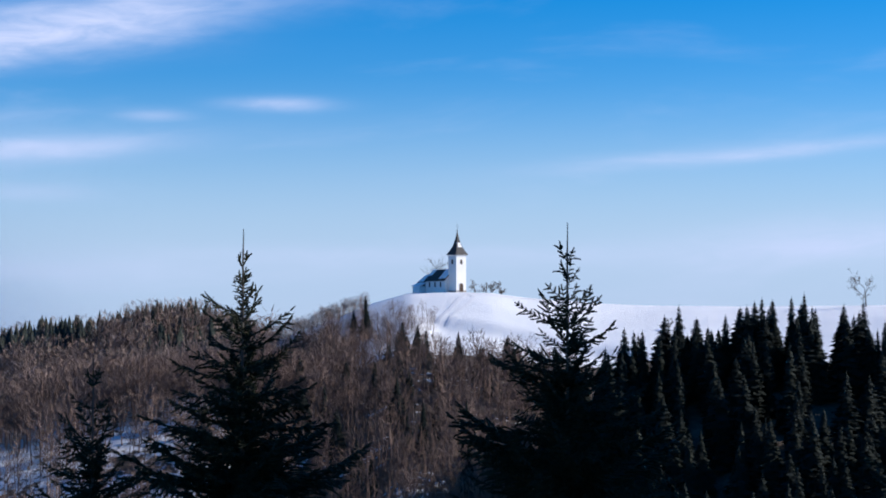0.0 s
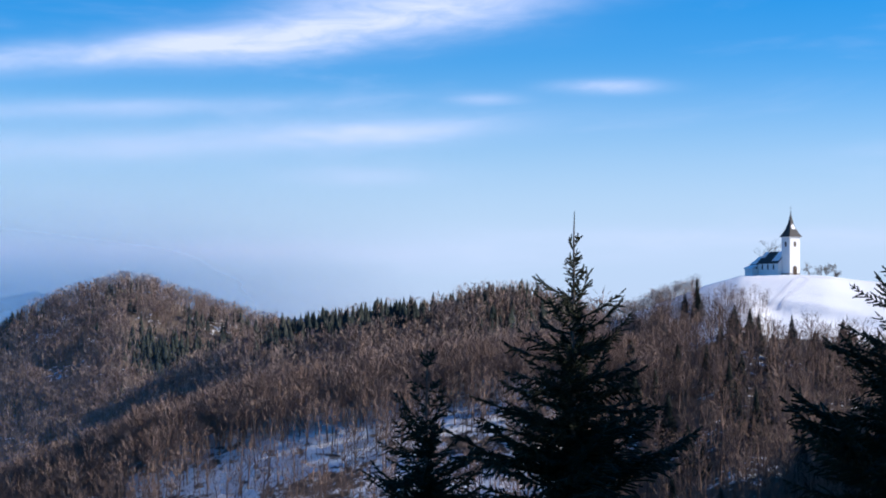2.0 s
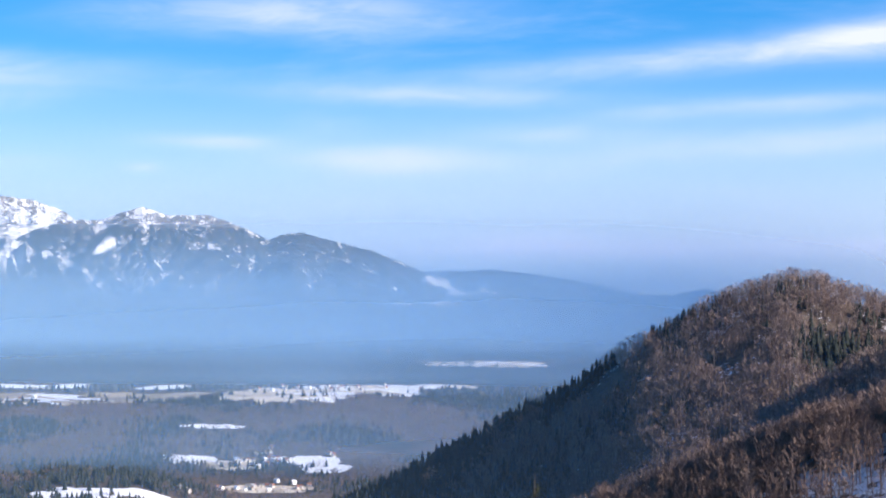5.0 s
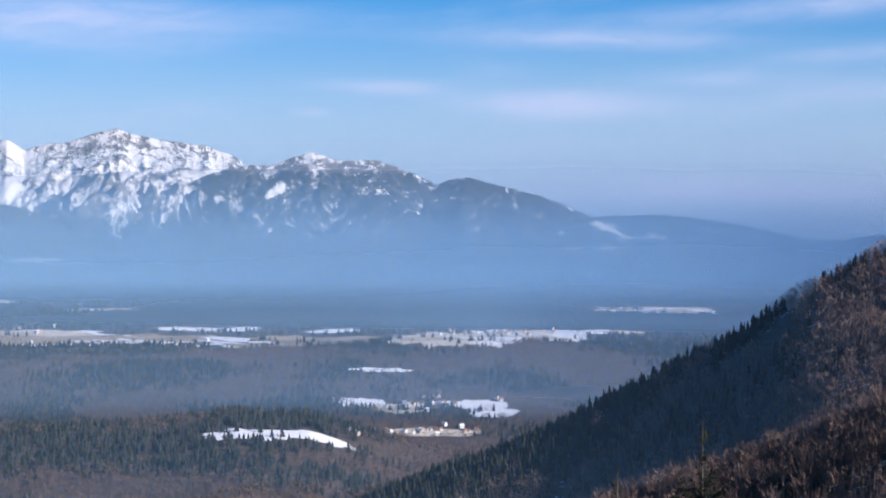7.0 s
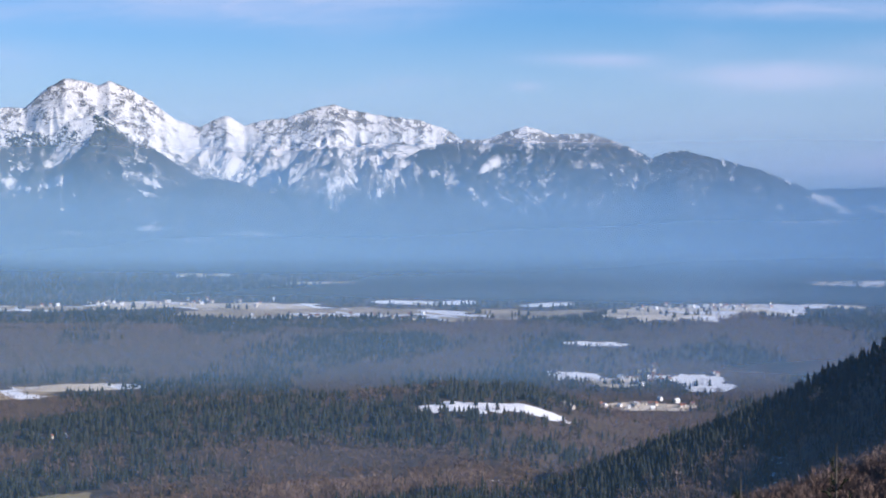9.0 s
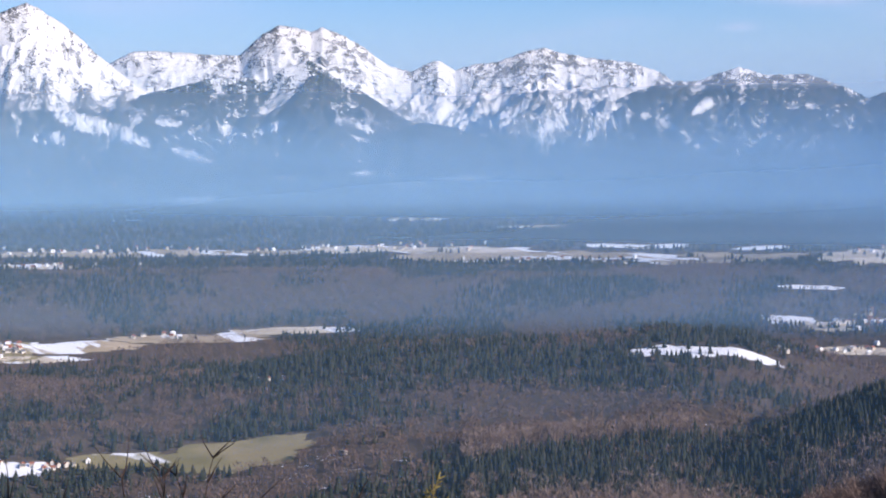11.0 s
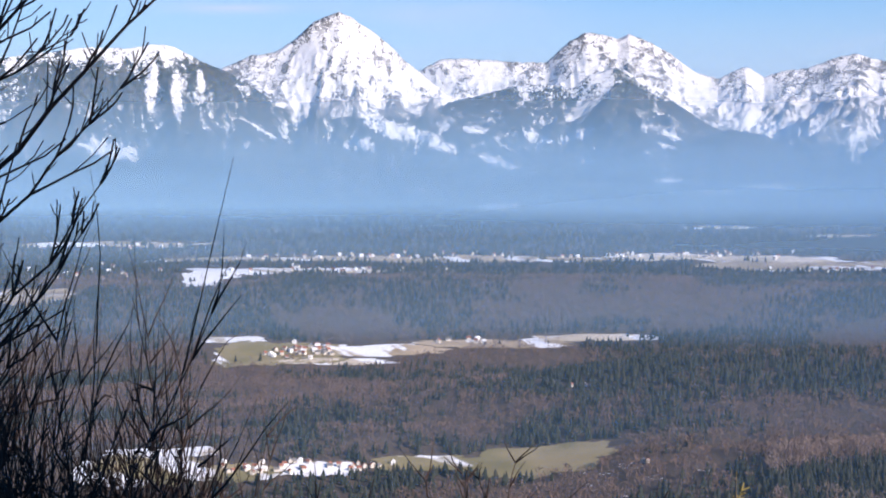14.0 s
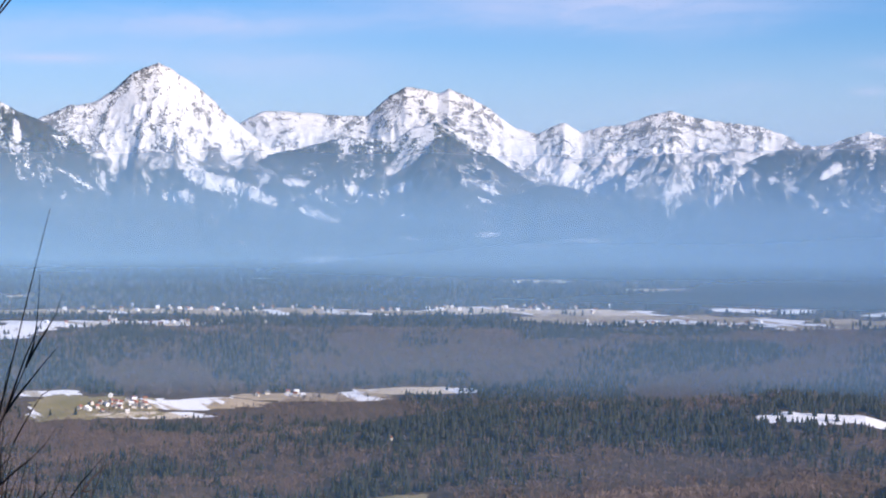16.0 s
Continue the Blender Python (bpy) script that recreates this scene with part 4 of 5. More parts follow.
    a = [lean.verts.new(p) for p in v]
    b = [lean.verts.new((p[0], p[1], p[2] + 0.28)) for p in v]
    lean.faces.new(a[::-1])
    lean.faces.new(b)
    for i in range(4):
        lean.faces.new((a[i], a[(i + 1) % 4], b[(i + 1) % 4], b[i]))
    part("sacristy_roof", lean, SNOW, church, "snow-covered lean-to roof")
    p = place(-0.42, 755)
    # the front turns its face towards the sunlit right
    church.matrix_world = Matrix.Translation((p.x, p.y, lay(-0.42, 0.93, 755).z)) @ Matrix.Rotation(radians(90 + 39), 4, "Z")
    return church


make_church()


# ---- trees that can be told apart ----
def blade_spruce(seed, tall=20.0, wide=3.0):
    """A spruce with drooping boughs for the middle distance: needles and stem."""
    rng = np.random.default_rng(seed)
    pieces = []
    layers = 66
    for k in range(layers):
        t = k / (layers - 1)
        z = tall * (0.08 + 0.90 * t ** 0.92)
        reach = wide * (1 - t) ** 0.72 * (0.82 + 0.18 * math.sin(7 * t + seed)) + 0.28
        n = int(6 + 5 * (1 - t))
        a0 = rng.random() * 6.283
        for i in range(n):
            a = a0 + 6.283 * i / n + rng.normal(0, 0.2)
            L = reach * rng.uniform(0.5, 1.25)
            d, s = np.array([math.cos(a), math.sin(a), 0]), np.array([-math.sin(a), math.cos(a), 0])
            p0 = np.array([0, 0, z])
            p1 = d * L * 0.5 + np.array([0, 0, z - 0.05 - 0.24 * L])
            p2 = d * L + np.array([0, 0, z - 0.1 - 0.36 * L + rng.uniform(-0.25, 0.2)])
            w = 0.30 * L + 0.12
            v = [p0, p1 + s * w * 0.6, p1 - s * w * 0.6, p2, p1 * 1.02 - np.array([0, 0, 0.35 + 0.12 * L]), (p1 + p2) / 2 + s * w * 0.9, (p1 + p2) / 2 - s * w * 0.9]
            pieces.append((np.array(v), [(0, 1, 2), (1, 5, 3), (2, 3, 6), (1, 3, 2), (0, 3, 4)]))
    lead = stick([(0, 0, tall * 0.95), (0, 0, tall * 1.015)], [0.08, 0.03])
    pieces.append(lead)
    return join(pieces), stick([(0, 0, -1.5), (0, 0, tall * 0.5), (0, 0, tall)], [0.24, 0.14, 0.02], 6)


def mesh_part(name, data, mat, parent, tint=None):
    me = mesh_from(name, data[0], data[1], mat)
    if tint is not None:
        store(me, "tint", np.full(len(data[0]), tint))
    ob = new(name, me)
    ob.parent = parent
    return ob


def make_spruces():
    models = []
    for k, (tall, wide) in enumerate(((20, 4.3), (22, 4.0), (18, 4.6), (21, 3.6))):
        crown, stem = blade_spruce(60 + k, tall, wide)
        ob = new("spruce")
        mesh_part("crown", crown, CONIFER, ob, 0.02 + 0.12 * k)
        mesh_part("trunk", stem, BARK, ob)
        tagged(ob, "tall dark green spruce in the woods on the slope", "spruce", "spruces on the slopes")
        models.append(ob)
    rng = random.Random(12)
    spots_ = []
    # the dark wood beside the church hill
    for _ in range(150):
        az, r = rng.uniform(-15, -3.2), rng.uniform(370, 500)
        if az > -5.2 and r < 440:
            continue
        spots_.append((az, r, rng.uniform(0.70, 1.0)))
    for _ in range(24):
        az = rng.uniform(-6.4, -3.4)
        spots_.append((az, rng.uniform(455, 492), rng.uniform(0.66, 0.9)))
    for _ in range(44):
        az = rng.uniform(-15, -4.6)
        spots_.append((az, rng.uniform(468, 488), rng.uniform(0.80, 1.06)))
    # spruces added out of view beside the lookout, to shade the young ones
    for _ in range(14):
        spots_.append((rng.uniform(-78, -33), rng.uniform(44, 80), rng.uniform(0.95, 1.1)))
    for _ in range(36):
        spots_.append((rng.uniform(-3.6, 3.6), rng.uniform(440, 610), rng.uniform(0.55, 0.9)))
    for _ in range(10):
        spots_.append((rng.uniform(3.6, 7.0), rng.uniform(560, 640), rng.uniform(0.6, 0.85)))
    # single spruces among the beeches below the church
    for az, r, k in ((2.27, 690, 0.75), (2.62, 690, 0.62), (1.2, 640, 0.66), (0.75, 640, 0.70), (0.5, 632, 0.62), (1.6, 625, 0.6), (-0.45, 628, 0.66), (-1.1, 622, 0.60), (-1.35, 618, 0.5), (-1.9, 628, 0.72), (-2.2, 620, 0.62), (-2.6, 612, 0.6), (-2.9, 622, 0.62), (0.1, 612, 0.6), (3.2, 650, 0.7), (4.6, 660, 0.95), (3.6, 680, 0.6), (4.1, 670, 0.7), (4.9, 650, 0.8), (2.9, 660, 0.6), (2.0, 600, 0.7), (1.0, 590, 0.62), (-3.3, 600, 0.7), (-4.0, 560, 0.8), (5.4, 650, 0.8), (6.3, 640, 0.8), (7.3, 640, 0.7), (-0.1, 600, 0.6), (-1.5, 600, 0.62), (-4.6, 540, 0.8)):
        spots_.append((az, r, k))
    for n, (az, r, k) in enumerate(spots_):
        p = place(az, r, -0.2)
        m = Matrix.Translation(p) @ Matrix.Rotation(rng.uniform(0, 6.28), 4, "Z")
        base = models[n % 4]
        if n < 4:
            base.matrix_world = m
            base.scale = (k, k, k)
        else:
            c = copy_thing(base, m)
            w = k * rng.uniform(0.9, 1.45) * (1.12 if r > 505 else 1.0)
            c.scale = (w, w, k)


make_spruces()


def leafless(seed, tall, spread, depth=4, first=0.03, forks=4, least=0.003):
    """A branching leafless tree or shrub: tapering sticks, each fork thinner."""
    rng = np.random.default_rng(seed)
    pieces = []

    def grow(p, d, length, rad, level):
        pts, radii = [p], [rad]
        seg = 4
        for i in range(seg):
            d = d + rng.normal(0, 0.13, 3) + np.array([0, 0, 0.05])
            d = d / np.linalg.norm(d)
            p = p + d * length / seg
            pts.append(p)
            radii.append(rad * (1 - 0.55 * (i + 1) / seg) if level < depth else rad * (1 - 0.8 * (i + 1) / seg))
        pieces.append(stick(pts, radii, 5 if level < 2 else 3))
        if level >= depth:
            return
        for i in range(forks):
            k = min(seg, 1 + int(rng.random() * seg))
            side = rng.normal(0, 1, 3)
            side = side - d * side.dot(d)
            side = side / (np.linalg.norm(side) + 1e-6)
            nd = d * (0.8 if level else 0.9) + side * spread * rng.uniform(0.6, 1.3)
            grow(pts[k], nd / np.linalg.norm(nd), length * rng.uniform(0.45, 0.75), max(radii[k] * 0.72, least), level + 1)

    grow(np.array([0.0, 0.0, -0.3]), np.array([0.0, 0.0, 1.0]), tall * 0.55, first, 0)
    return join(pieces)


def bare_thing(name, data, mat, m, label, category, group=""):
    me = mesh_from(name, data[0], data[1], mat)
    ob = new(name, me)
    ob.matrix_world = m
    return tagged(ob, label, category, group)


def make_hill_trees():
    def put(az, r, tall, seed, spread=0.75, name="bare_tree", label="leafless hilltop tree against the sky"):
        data = leafless(seed, tall, spread, 4, tall * 0.022, 4, 0.06)
        bare_thing(name, data, BARK, Matrix.Translation(place(az, r, -0.1)), label, "tree", "trees on the hill")
    put(0.42, 785, 22.0, 3, 0.7, label="leafless lime tree behind the church roof")
    for k, (az, h) in enumerate(((-0.95, 6.0), (-1.25, 5.5), (-1.42, 6.5), (-1.62, 5.0), (-1.72, 6.5))):
        put(az, 768, h, 10 + k)
    put(-12.25, 742, 13.0, 20, 0.9, label="wide leafless oak on the snowy meadow")
    put(-7.95, 800, 9.0, 21)
    put(-11.25, 800, 8.0, 22)
    put(-6.6, 700, 5.0, 23)
    # rail beside the church
    rail = new("wooden_rail")
    tagged(rail, "low dark wooden rail in the snow", "fence")
    for x in (-2.2, -0.7, 0.8, 2.2):
        part("post", boxed(x - 0.08, x + 0.08, -0.08, 0.08, -0.3, 1.1, 0.01), OAK, rail)
    for z in (0.45, 0.95):
        part("bar", boxed(-2.4, 2.4, -0.05, 0.05, z, z + 0.14, 0.01), OAK, rail)
    rail.matrix_world = Matrix.Translation(place(-1.12, 752))


make_hill_trees()


def make_paths():
    """Trodden tracks that lead down the snow from the church door."""
    tracks = (((-0.72, 746), (-0.45, 728), (-0.2, 712), (0.1, 700), (0.3, 690)), ((-0.66, 746), (-0.9, 735), (-0.75, 722), (-0.35, 706), (-0.1, 694)), ((-0.6, 747), (-1.6, 742), (-2.9, 745), (-4.2, 748)))
    for n, line in enumerate(tracks):
        t = np.linspace(0, len(line) - 1, 60)
        az = np.interp(t, range(len(line)), [q[0] for q in line])
        r = np.interp(t, range(len(line)), [q[1] for q in line]) + 0.8 * (value_noise(t * 3, t * 0, 5 + n) - 0.5)
        w = (0.55, 0.5, 0.4)[n] + 0.3 * value_noise(t * 5, t * 0, 9 + n)
        x, y = -r * np.sin(np.radians(az)), r * np.cos(np.radians(az))
        tx, ty = np.gradient(x), np.gradient(y)
        k = np.hypot(tx, ty)
        nx, ny = -ty / k, tx / k
        rows = []
        for s in (-1, 0, 1):
            px, py = x + s * w * nx, y + s * w * ny
            rows.append(np.stack([px, py, ground(np.degrees(np.arctan2(-px, py)), np.hypot(px, py)) + 0.12], 1))
        v = np.stack(rows, 1).reshape(-1, 3)
        f = [(3 * i + s, 3 * i + s + 1, 3 * i + s + 4, 3 * i + s + 3) for i in range(59) for s in (0, 1)]
        tagged(new("pavement_footpath", mesh_from("footpath", v, f, TRODDEN, True)), "trodden track through the snow to the church", "path", kind="structure")


TRODDEN = two_tone("trodden_snow", (0.72, 0.72, 0.74), (0.82, 0.82, 0.84), 0.8, 0.8)
make_paths()


def brush(rng, p, q, rad, out, needles=True):
    """A needled twig from p to q: a stick with short needles standing off it."""
    d = q - p
    L = np.linalg.norm(d)
    d = d / L
    out.append(stick([p, q], [rad * 1.25, rad * 0.7], 3))
    if not needles:
        return
    u = np.cross(d, (0.2, 0.5, 0.8))
    u = u / np.linalg.norm(u)
    w = np.cross(d, u)
    n = int(3 + L * 17)
    t, a = rng.uniform(0.0, 1.0, (n, 1)), rng.uniform(0, 6.283, (n, 1))
    side = np.cos(a) * u + np.sin(a) * w
    s = p + d * L * t + side * rad * 0.4
    tip = s + (side * 0.8 + d * 0.9) * rng.uniform(0.02, 0.036, (n, 1))
    e = np.cross(side, d) * 0.013
    out.append((np.stack([s - e, s + e, tip], 1).reshape(-1, 3), np.arange(3 * n).reshape(-1, 3)))


def bough(rng, L, needles=True):
    """A bough along x that curves up at its tip, with rows of twigs and hanging side shoots."""
    out, pts, d, p = [], [], np.array([1.0, 0, -0.12]), np.zeros(3)
    seg = max(3, int(L / 0.10))
    for k in range(seg + 1):
        pts.append(p)
        d = d + np.array([0, 0, 0.55 / seg]) + rng.normal(0, 0.035, 3)
        d = d / np.linalg.norm(d)
        p = p + d * L / seg
    out.append(stick(pts, list(np.linspace(0.011 + 0.005 * L, 0.007, len(pts))), 3))
    for k in range(1, seg + 1):
        f = k / seg
        for sgn in (1, -1):
            if rng.random() < 0.10:
                continue
            L2 = (0.10 + 0.30 * L * f ** 0.4 * (1.02 - f)) * rng.uniform(0.7, 1.2)
            nd = np.array([0.75, sgn * 0.85, rng.uniform(-0.35, 0.35)])
            nd = nd / np.linalg.norm(nd)
            q = pts[k] + nd * L2
            brush(rng, pts[k], q, 0.018, out, needles)
            for _ in range(int(L2 / 0.14)):
                s = pts[k] + nd * L2 * rng.uniform(0.25, 0.9)
                e = nd + np.array([rng.uniform(-0.2, 0.6), sgn * rng.uniform(-0.7, 0.5), rng.uniform(-0.9, 0.35)])
                brush(rng, s, s + e / np.linalg.norm(e) * rng.uniform(0.07, 0.16), 0.017, out, needles)
    brush(rng, pts[-1], pts[-1] + d * 0.13, 0.017, out)
    return join(out)


BOUGH_LENGTHS = (0.22, 0.45, 0.8, 1.2, 1.8)
_rng = np.random.default_rng(77)
BOUGHS = {L: [bough(_rng, L) for _ in range(4 if L < 1 else 3)] for L in BOUGH_LENGTHS}
PLAIN = [bough(_rng, 1.8, False) for _ in range(3)]


def near_spruce(seed, tall, wide, seen):
    """A young spruce near the lookout: stem, and whorls of needled boughs."""
    rng = np.random.default_rng(seed)
    pieces = []

    def add(z, a, lift, L, roll=0.0):
        key = min(BOUGH_LENGTHS, key=lambda q: abs(math.log(q / L)))
        v, f = BOUGHS[key][rng.integers(0, len(BOUGHS[key]))]
        m = np.array((Matrix.Rotation(a, 3, "Z") @ Matrix.Rotation(-lift, 3, "Y") @ Matrix.Rotation(roll, 3, "X")))
        pieces.append((v * (L / key) @ m.T + np.array([0, 0, z]), f))

    brush(rng, np.array([0.0, 0, tall - 0.62]), np.array([0.01, 0, tall]), 0.012, pieces)
    depth = 0.72
    while depth < min(tall * 0.8, seen):
        reach = min(wide, 0.05 + 0.40 * depth - 0.12 * math.exp(-((depth - 1.0) / 0.5) ** 2))
        n = int(rng.integers(2, 4) + min(11, max(0, depth - 1.3) * 3.4))
        a0 = rng.random() * 6.283
        for i in range(n):
            L = reach * rng.uniform(0.5, 1.25)
            lift = 0.95 - 0.25 * min(depth, 3.2) + rng.normal(0, 0.2)
            add(tall - depth + rng.uniform(-0.08, 0.08), a0 + 6.283 * i / n + rng.normal(0, 0.25), lift, L, rng.normal(0, 0.3))
        # short shoots between the whorls
        for _ in range(int(0.5 + min(depth, 3) * 2.0)):
            add(tall - depth - rng.uniform(0.05, 0.3), rng.uniform(0, 6.283), rng.uniform(0.2, 0.9), rng.uniform(0.05, 0.09) + 0.18 * reach)
        depth += rng.uniform(0.30, 0.42) if depth < 1.6 else rng.uniform(0.24, 0.34)
    # the shaded lower crown
    while depth < tall * 0.85:
        for i in range(7):
            v, f = PLAIN[i % 3]
            m = np.array(Matrix.Rotation(rng.uniform(0, 6.283), 3, "Z") @ Matrix.Rotation(0.15, 3, "Y"))
            pieces.append((v * (wide * rng.uniform(0.7, 1.1) / 1.8) @ m.T + np.array([0, 0, tall - depth]), f))
        depth += 0.5
    return join(pieces), stick([(0, 0, -0.6), (0, 0, tall * 0.5), (0.0, 0, tall - 0.6), (0.01, 0, tall)], [0.10, 0.065, 0.018, 0.006], 7)


def put_spruce(az, el, r, seed, wide, mat=None, label="dark young spruce with upright needled tips", seen=5.8):
    top = lay(az, el, r)
    base = place(az, r)
    tall = top.z - base.z
    crown, stem = near_spruce(seed, tall, wide, seen)
    ob = new("young_spruce")
    mesh_part("crown", crown, mat or NEEDLES, ob)
    mesh_part("trunk", stem, BARK, ob)
    ob.matrix_world = Matrix.Translation(base)
    tagged(ob, label, "spruce", "young spruces below the lookout")


put_spruce(-3.65, 2.96, 38, 1, 2.5)
put_spruce(5.86, 2.78, 38, 2, 2.4)
put_spruce(10.16, -0.92, 40, 3, 1.9, seen=4.2)
put_spruce(-13.5, -1.2, 41, 9, 2.5, seen=4.0)
put_spruce(28.97, -6.4, 44, 4, 1.9, seen=2.8)
put_spruce(31.7, -7.25, 46, 5, 1.9, seen=2.8)
put_spruce(26.5, -5.0, 47, 6, 1.8, seen=2.8)
put_spruce(46.96, -8.7, 40, 7, 1.4, SUNLIT_GOLD, "small spruce with sunlight put into its golden needle colour", 2.2)


def make_shrubs():
    def shrub(az, r, el, stems, seed, spread, label):
        rng = np.random.default_rng(seed)
        base, tall = place(az, r), 0.0
        tall = lay(az, el, r).z - base.z
        pieces = []
        for k in range(stems + 1):
            v, f = leafless(seed * 50 + k, tall, spread, 3, 0.028, 5, 0.0078)
            v = v * np.array([0.42, 0.42, 1.0]) * (tall * rng.uniform(0.62, 1.05) / v[:, 2].max())
            a, b = rng.uniform(0, 6.283), rng.uniform(0.0, 0.09)
            m = Matrix.Rotation(b, 3, (math.cos(a), math.sin(a), 0))
            v = v @ np.array(m).T + np.array([rng.normal(0, 0.30), rng.normal(0, 0.30), 0])
            pieces.append((v, f))
        bare_thing("bare_shrub", join(pieces), SHRUB, Matrix.Translation(base), label, "shrub", "bare shrubs near the lookout")
    tall_label, low_label = "leafless reddish-brown shrub with upright thin stems", "low leafless brown shrub with thin stems"
    shrub(69.6, 9.0, 0.0, 11, 3, 0.72, tall_label)
    shrub(68.0, 9.5, -1.6, 12, 1, 0.72, tall_label)
    shrub(66.2, 10.0, -3.4, 12, 2, 0.72, tall_label)
    shrub(64.9, 10.5, -6.4, 11, 12, 0.72, tall_label)
    shrub(63.2, 11.5, -8.8, 11, 4, 0.72, low_label)
    shrub(67.0, 8.8, -4.6, 11, 13, 0.72, tall_label)
    shrub(64.0, 11.0, -7.4, 11, 14, 0.72, low_label)
    shrub(62.0, 12.0, -9.2, 10, 15, 0.72, low_label)
    shrub(65.6, 9.6, -5.0, 12, 21, 0.72, tall_label)
    shrub(68.8, 8.6, -2.6, 12, 22, 0.72, tall_label)
    shrub(60.9, 12.5, -9.0, 9, 23, 0.72, low_label)
    # low fruit trees whose crowns reach into view
    for az, el, r, seed in ((55.4, -8.0, 19, 5), (59.4, -8.3, 18, 6), (57.6, -9.0, 18, 7), (48.8, -9.1, 24, 8), (18.0, -5.2, 30, 9), (33.0, -7.7, 26, 11)):
        base, top = place(az, r), lay(az, el, r)
        tall = top.z - base.z
        data = leafless(seed + 70, tall, 0.85, 4, 0.05, 4, 0.011)
        k = tall / data[0][:, 2].max()
        tip = data[0][data[0][:, 2].argmax()] * k
        bare_thing("fruit_tree", (data[0] * k, data[1]), SHRUB, Matrix.Translation(base - Vector((tip[0], tip[1], 0))), "gnarled leafless fruit tree with knobbly twigs", "tree", "fruit trees below the lookout")
    # a tree beside the shrubs: its long boughs reach out from the trunk
    tree = new("bare_tree")
    tagged(tree, "leafless tree with long dark upswept boughs", "tree")
    rng = np.random.default_rng(8)
    root = place(76, 8.2)
    mesh_part("trunk", stick([root - Vector((0, 0, 0.3)), root + Vector((0, 0, 2.5)), root + Vector((0.1, 0, 6.5))], [0.11, 0.085, 0.03], 8), BARK, tree)
    for (a0, e0), (a1, e1), sag, rad in (((76, -5.5), (62.7, 6.6), 0.9, 0.019), ((76, -2), (65.2, 7.4), 0.5, 0.017), ((76, 2), (68.2, 8.0), 0.3, 0.013), ((76, -9), (65.4, -0.4), 1.2, 0.015), ((76, -7), (65.0, 2.4), 0.8, 0.015), ((76, -12), (66.0, -1.6), 1.0, 0.015), ((76, -15), (67.6, -4.5), 0.8, 0.012), ((76, 0), (66.4, 4.0), 0.6, 0.014)):
        pieces = []
        n = 14
        t = np.linspace(0, 1, n)
        pts = [np.array(lay(a0 + (a1 - a0) * q, e0 + (e1 - e0) * q - sag * 1.6 * math.sin(math.pi * q), 8.2 + 0.3 * math.sin(3 * q))) + rng.normal(0, 0.012, 3) for q in t]
        pieces.append(stick(pts, list(rad * (1.25 - t * 1.05)), 5))
        for k in range(4, n):
            for _ in range(2):
                d0 = pts[min(k, n - 1)] - pts[k - 1]
                d0 = d0 / np.linalg.norm(d0)
                side = rng.normal(0, 1, 3) + np.array([0, 0, 0.5])
                nd = d0 * 0.9 + side / np.linalg.norm(side) * 0.7
                L = rng.uniform(0.25, 0.75) * (1.25 - k / n)
                p, tw = pts[k], [pts[k]]
                for i in range(4):
                    nd = nd / np.linalg.norm(nd) + np.array([0, 0, 0.12]) + rng.normal(0, 0.09, 3)
                    p = p + nd / np.linalg.norm(nd) * L / 4
                    tw.append(p)
                pieces.append(stick(tw, [0.0062, 0.0054, 0.0048, 0.0042, 0.004], 4))
                for i in (1, 2, 3):
                    if rng.random() < 0.75:
                        s = rng.normal(0, 1, 3)
                        e = nd / np.linalg.norm(nd) + s / np.linalg.norm(s) * 0.8
                        q1 = tw[i] + e * L * 0.16
                        pieces.append(stick([tw[i], q1, q1 + (e + np.array([0, 0, 0.4])) * L * 0.13], [0.0036, 0.003, 0.0032], 3))
        mesh_part("bough", join(pieces), SHRUB, tree)


make_shrubs()


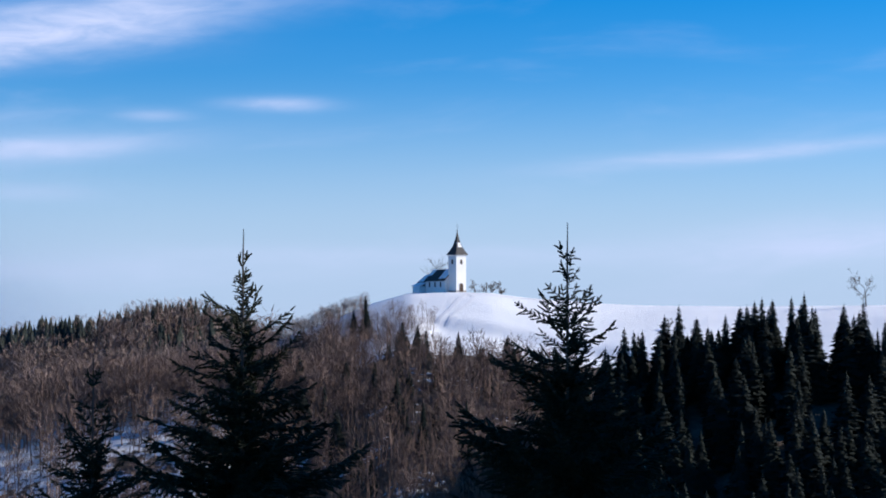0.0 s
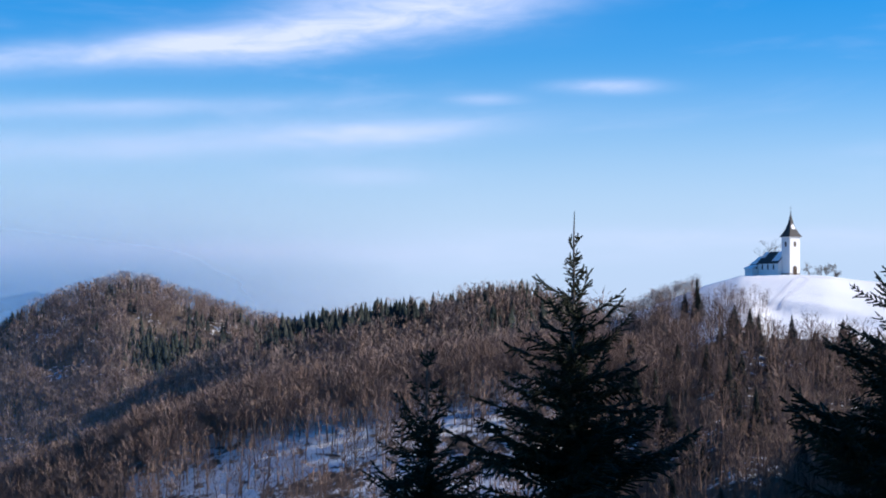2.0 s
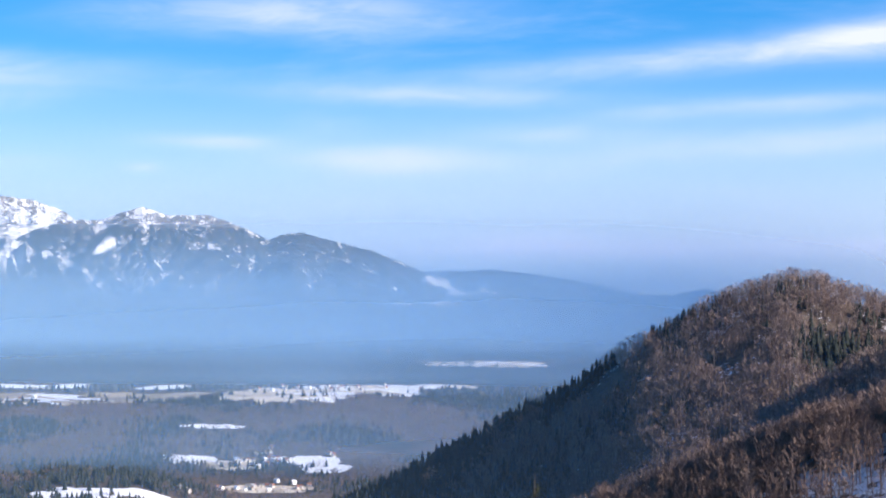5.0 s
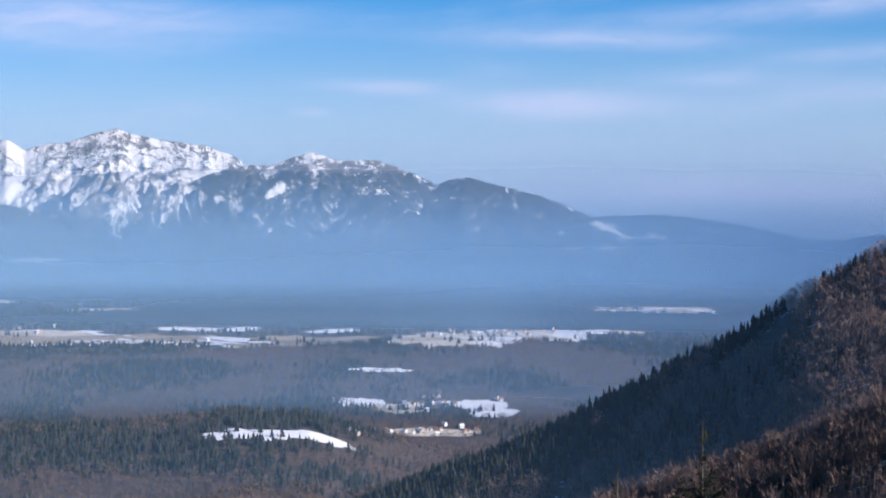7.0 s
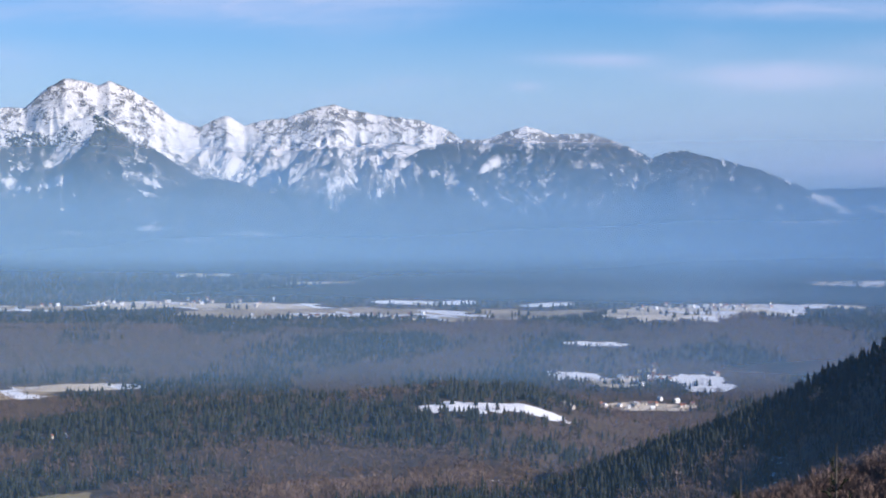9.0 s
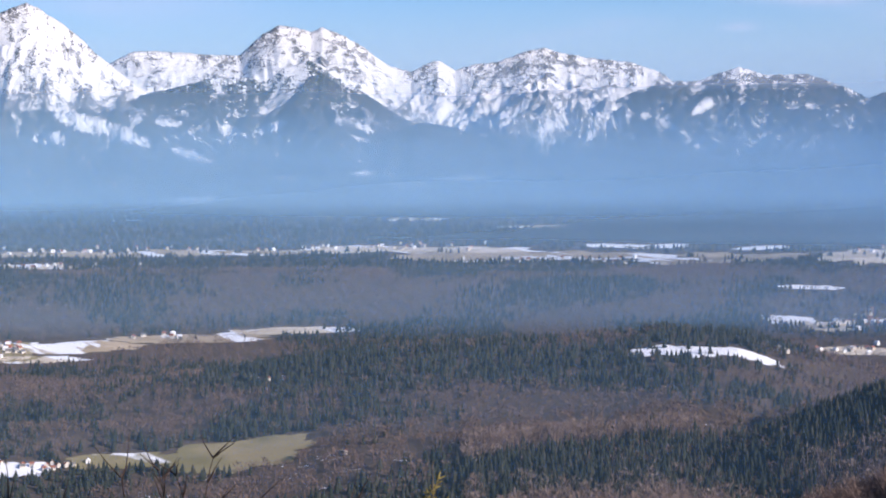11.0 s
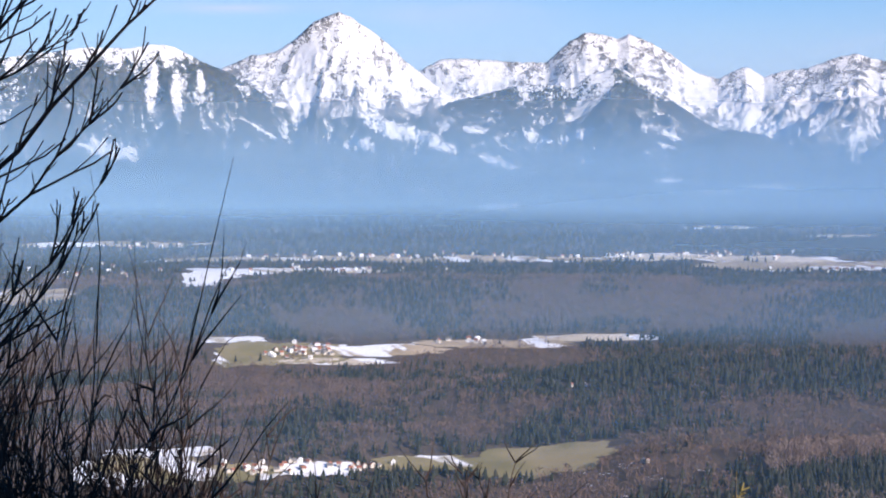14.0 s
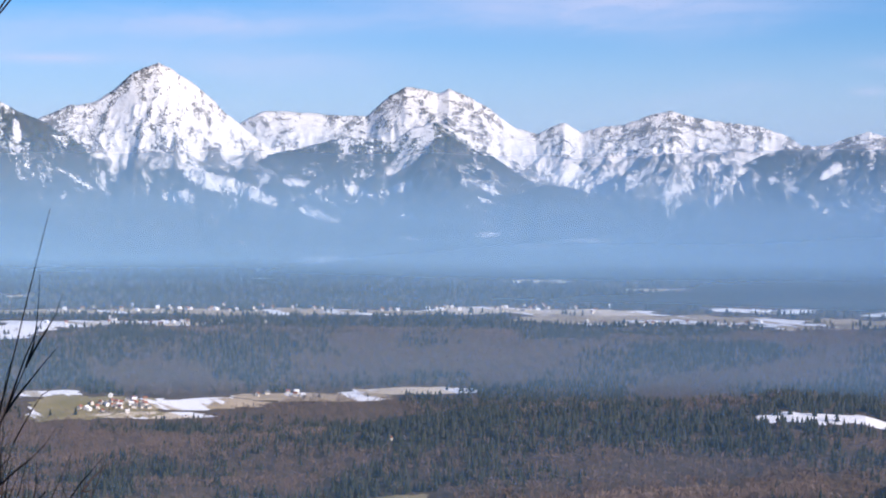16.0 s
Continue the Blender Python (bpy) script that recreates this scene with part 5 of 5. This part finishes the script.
# ---- villages of the valley ----
def make_houses():
    models = []
    for k, (wall, tile, size) in enumerate(((PALE_WALL, TILE_RED, (5.5, 4.2, 2.6)), (PALE_WALL, TILE_GREY, (6.5, 4.6, 2.4)), (PALE_WALL, TILE_RED, (5.0, 4.4, 3.2)), (PLASTER, SNOW, (6.0, 4.6, 2.8)))):
        lx, ly, h = size
        ob = new("house")
        walls = part("wall", boxed(-lx / 2, lx / 2, -ly / 2, ly / 2, -1.0, h), wall, ob)
        gab = bmesh.new()
        for x in (-lx / 2 + 0.05, lx / 2 - 0.05):
            gab.faces.new([gab.verts.new(p) for p in ((x, -ly / 2, h), (x, ly / 2, h), (x, 0, h + 1.9))])
        part("gable", gab, wall, ob)
        roof = part("roof", gable_roof(-lx / 2 - 0.3, lx / 2 + 0.3, ly / 2, h, 2.0, 0.35, 0.15), tile, ob)
        part("chimney", boxed(0.6, 1.0, 0.3, 0.7, h + 1.0, h + 2.7), PALE_WALL, roof)
        for x in (-lx / 4, lx / 4):
            for sgn in (-1, 1):
                part("window", boxed(x - 0.3, x + 0.3, sgn * ly / 2 - 0.03, sgn * ly / 2 + 0.03, h * 0.4, h * 0.75), GLASS_DARK, ob)
        label = ("pale village house with a red tiled roof", "pale village house with a grey roof", "tall pale village house with a red tiled roof", "white village house under a snowy roof")[k]
        tagged(ob, label, "house", "village houses in the valley")
        models.append(ob)
    rng = random.Random(4)
    sites = []
    # village: bearing, elevation, spread of each, houses
    for az, el, da, de, n in ((59.6, -5.32, 1.3, 0.22, 34), (54.5, -5.02, 1.2, 0.06, 6), (34.2, -4.72, 1.8, 0.22, 34), (34.3, -5.45, 2.0, 0.12, 26), (36.6, -5.56, 0.3, 0.05, 3),
                              (60.8, -8.75, 2.4, 0.20, 34), (57.8, -8.72, 0.8, 0.10, 8), (49.6, -8.55, 0.15, 0.05, 2), (52.0, -6.33, 0.6, 0.04, 4), (49.0, -2.5, 4.5, 0.10, 44), (58.0, -2.52, 3.5, 0.10, 34), (58.5, -2.95, 2.6, 0.05, 22), (43.0, -2.92, 3.0, 0.07, 26), (33.0, -2.62, 2.6, 0.10, 30), (65.8, -2.95, 2.0, 0.3, 16), (63.5, -2.2, 2.0, 0.1, 10), (54.5, -1.58, 1.8, 0.06, 10)):
        for _ in range(n):
            a, e = rng.gauss(az, da * 0.5), rng.gauss(el, de * 0.5)
            sites.append((a, floor_distance(a, e)))
    for n, (a, r) in enumerate(sites):
        k = 0.66 if r < 1750 else 0.85 if r < 2400 else 1.0
        m = Matrix.Translation(place(a, r, 1.2)) @ Matrix.Rotation(rng.uniform(0, 3.14), 4, "Z")
        if n < 4:
            models[n].matrix_world = m
        else:
            c = copy_thing(models[n % 4], m)
            c.scale = (k, k, k)


make_houses()


def make_chapel():
    chapel = new("village_church")
    tagged(chapel, "small white village church with a slim tower", "church")
    part("nave", boxed(-5, 5, -2.6, 2.6, -1, 4.2, 0.05), PLASTER, chapel)
    part("roof", gable_roof(-5.3, 5.3, 2.6, 4.2, 2.4, 0.4, 0.2), TILE_GREY, chapel)
    part("tower", lofted([[(x - 6.4, y, z) for x, y, z in square(1.5, -1)], [(x - 6.4, y, z) for x, y, z in square(1.5, 8.5)]]), PLASTER, chapel)
    part("spire", lofted([[(x - 6.4, y, z) for x, y, z in square(k, h)] for k, h in ((1.8, 8.4), (1.3, 9.4), (0.5, 11.2), (0.05, 13.2))]), SHINGLE, chapel)
    chapel.matrix_world = Matrix.Translation(place(59.85, floor_distance(59.85, -2.86), 1.0)) @ Matrix.Rotation(0.6, 4, "Z")


make_chapel()
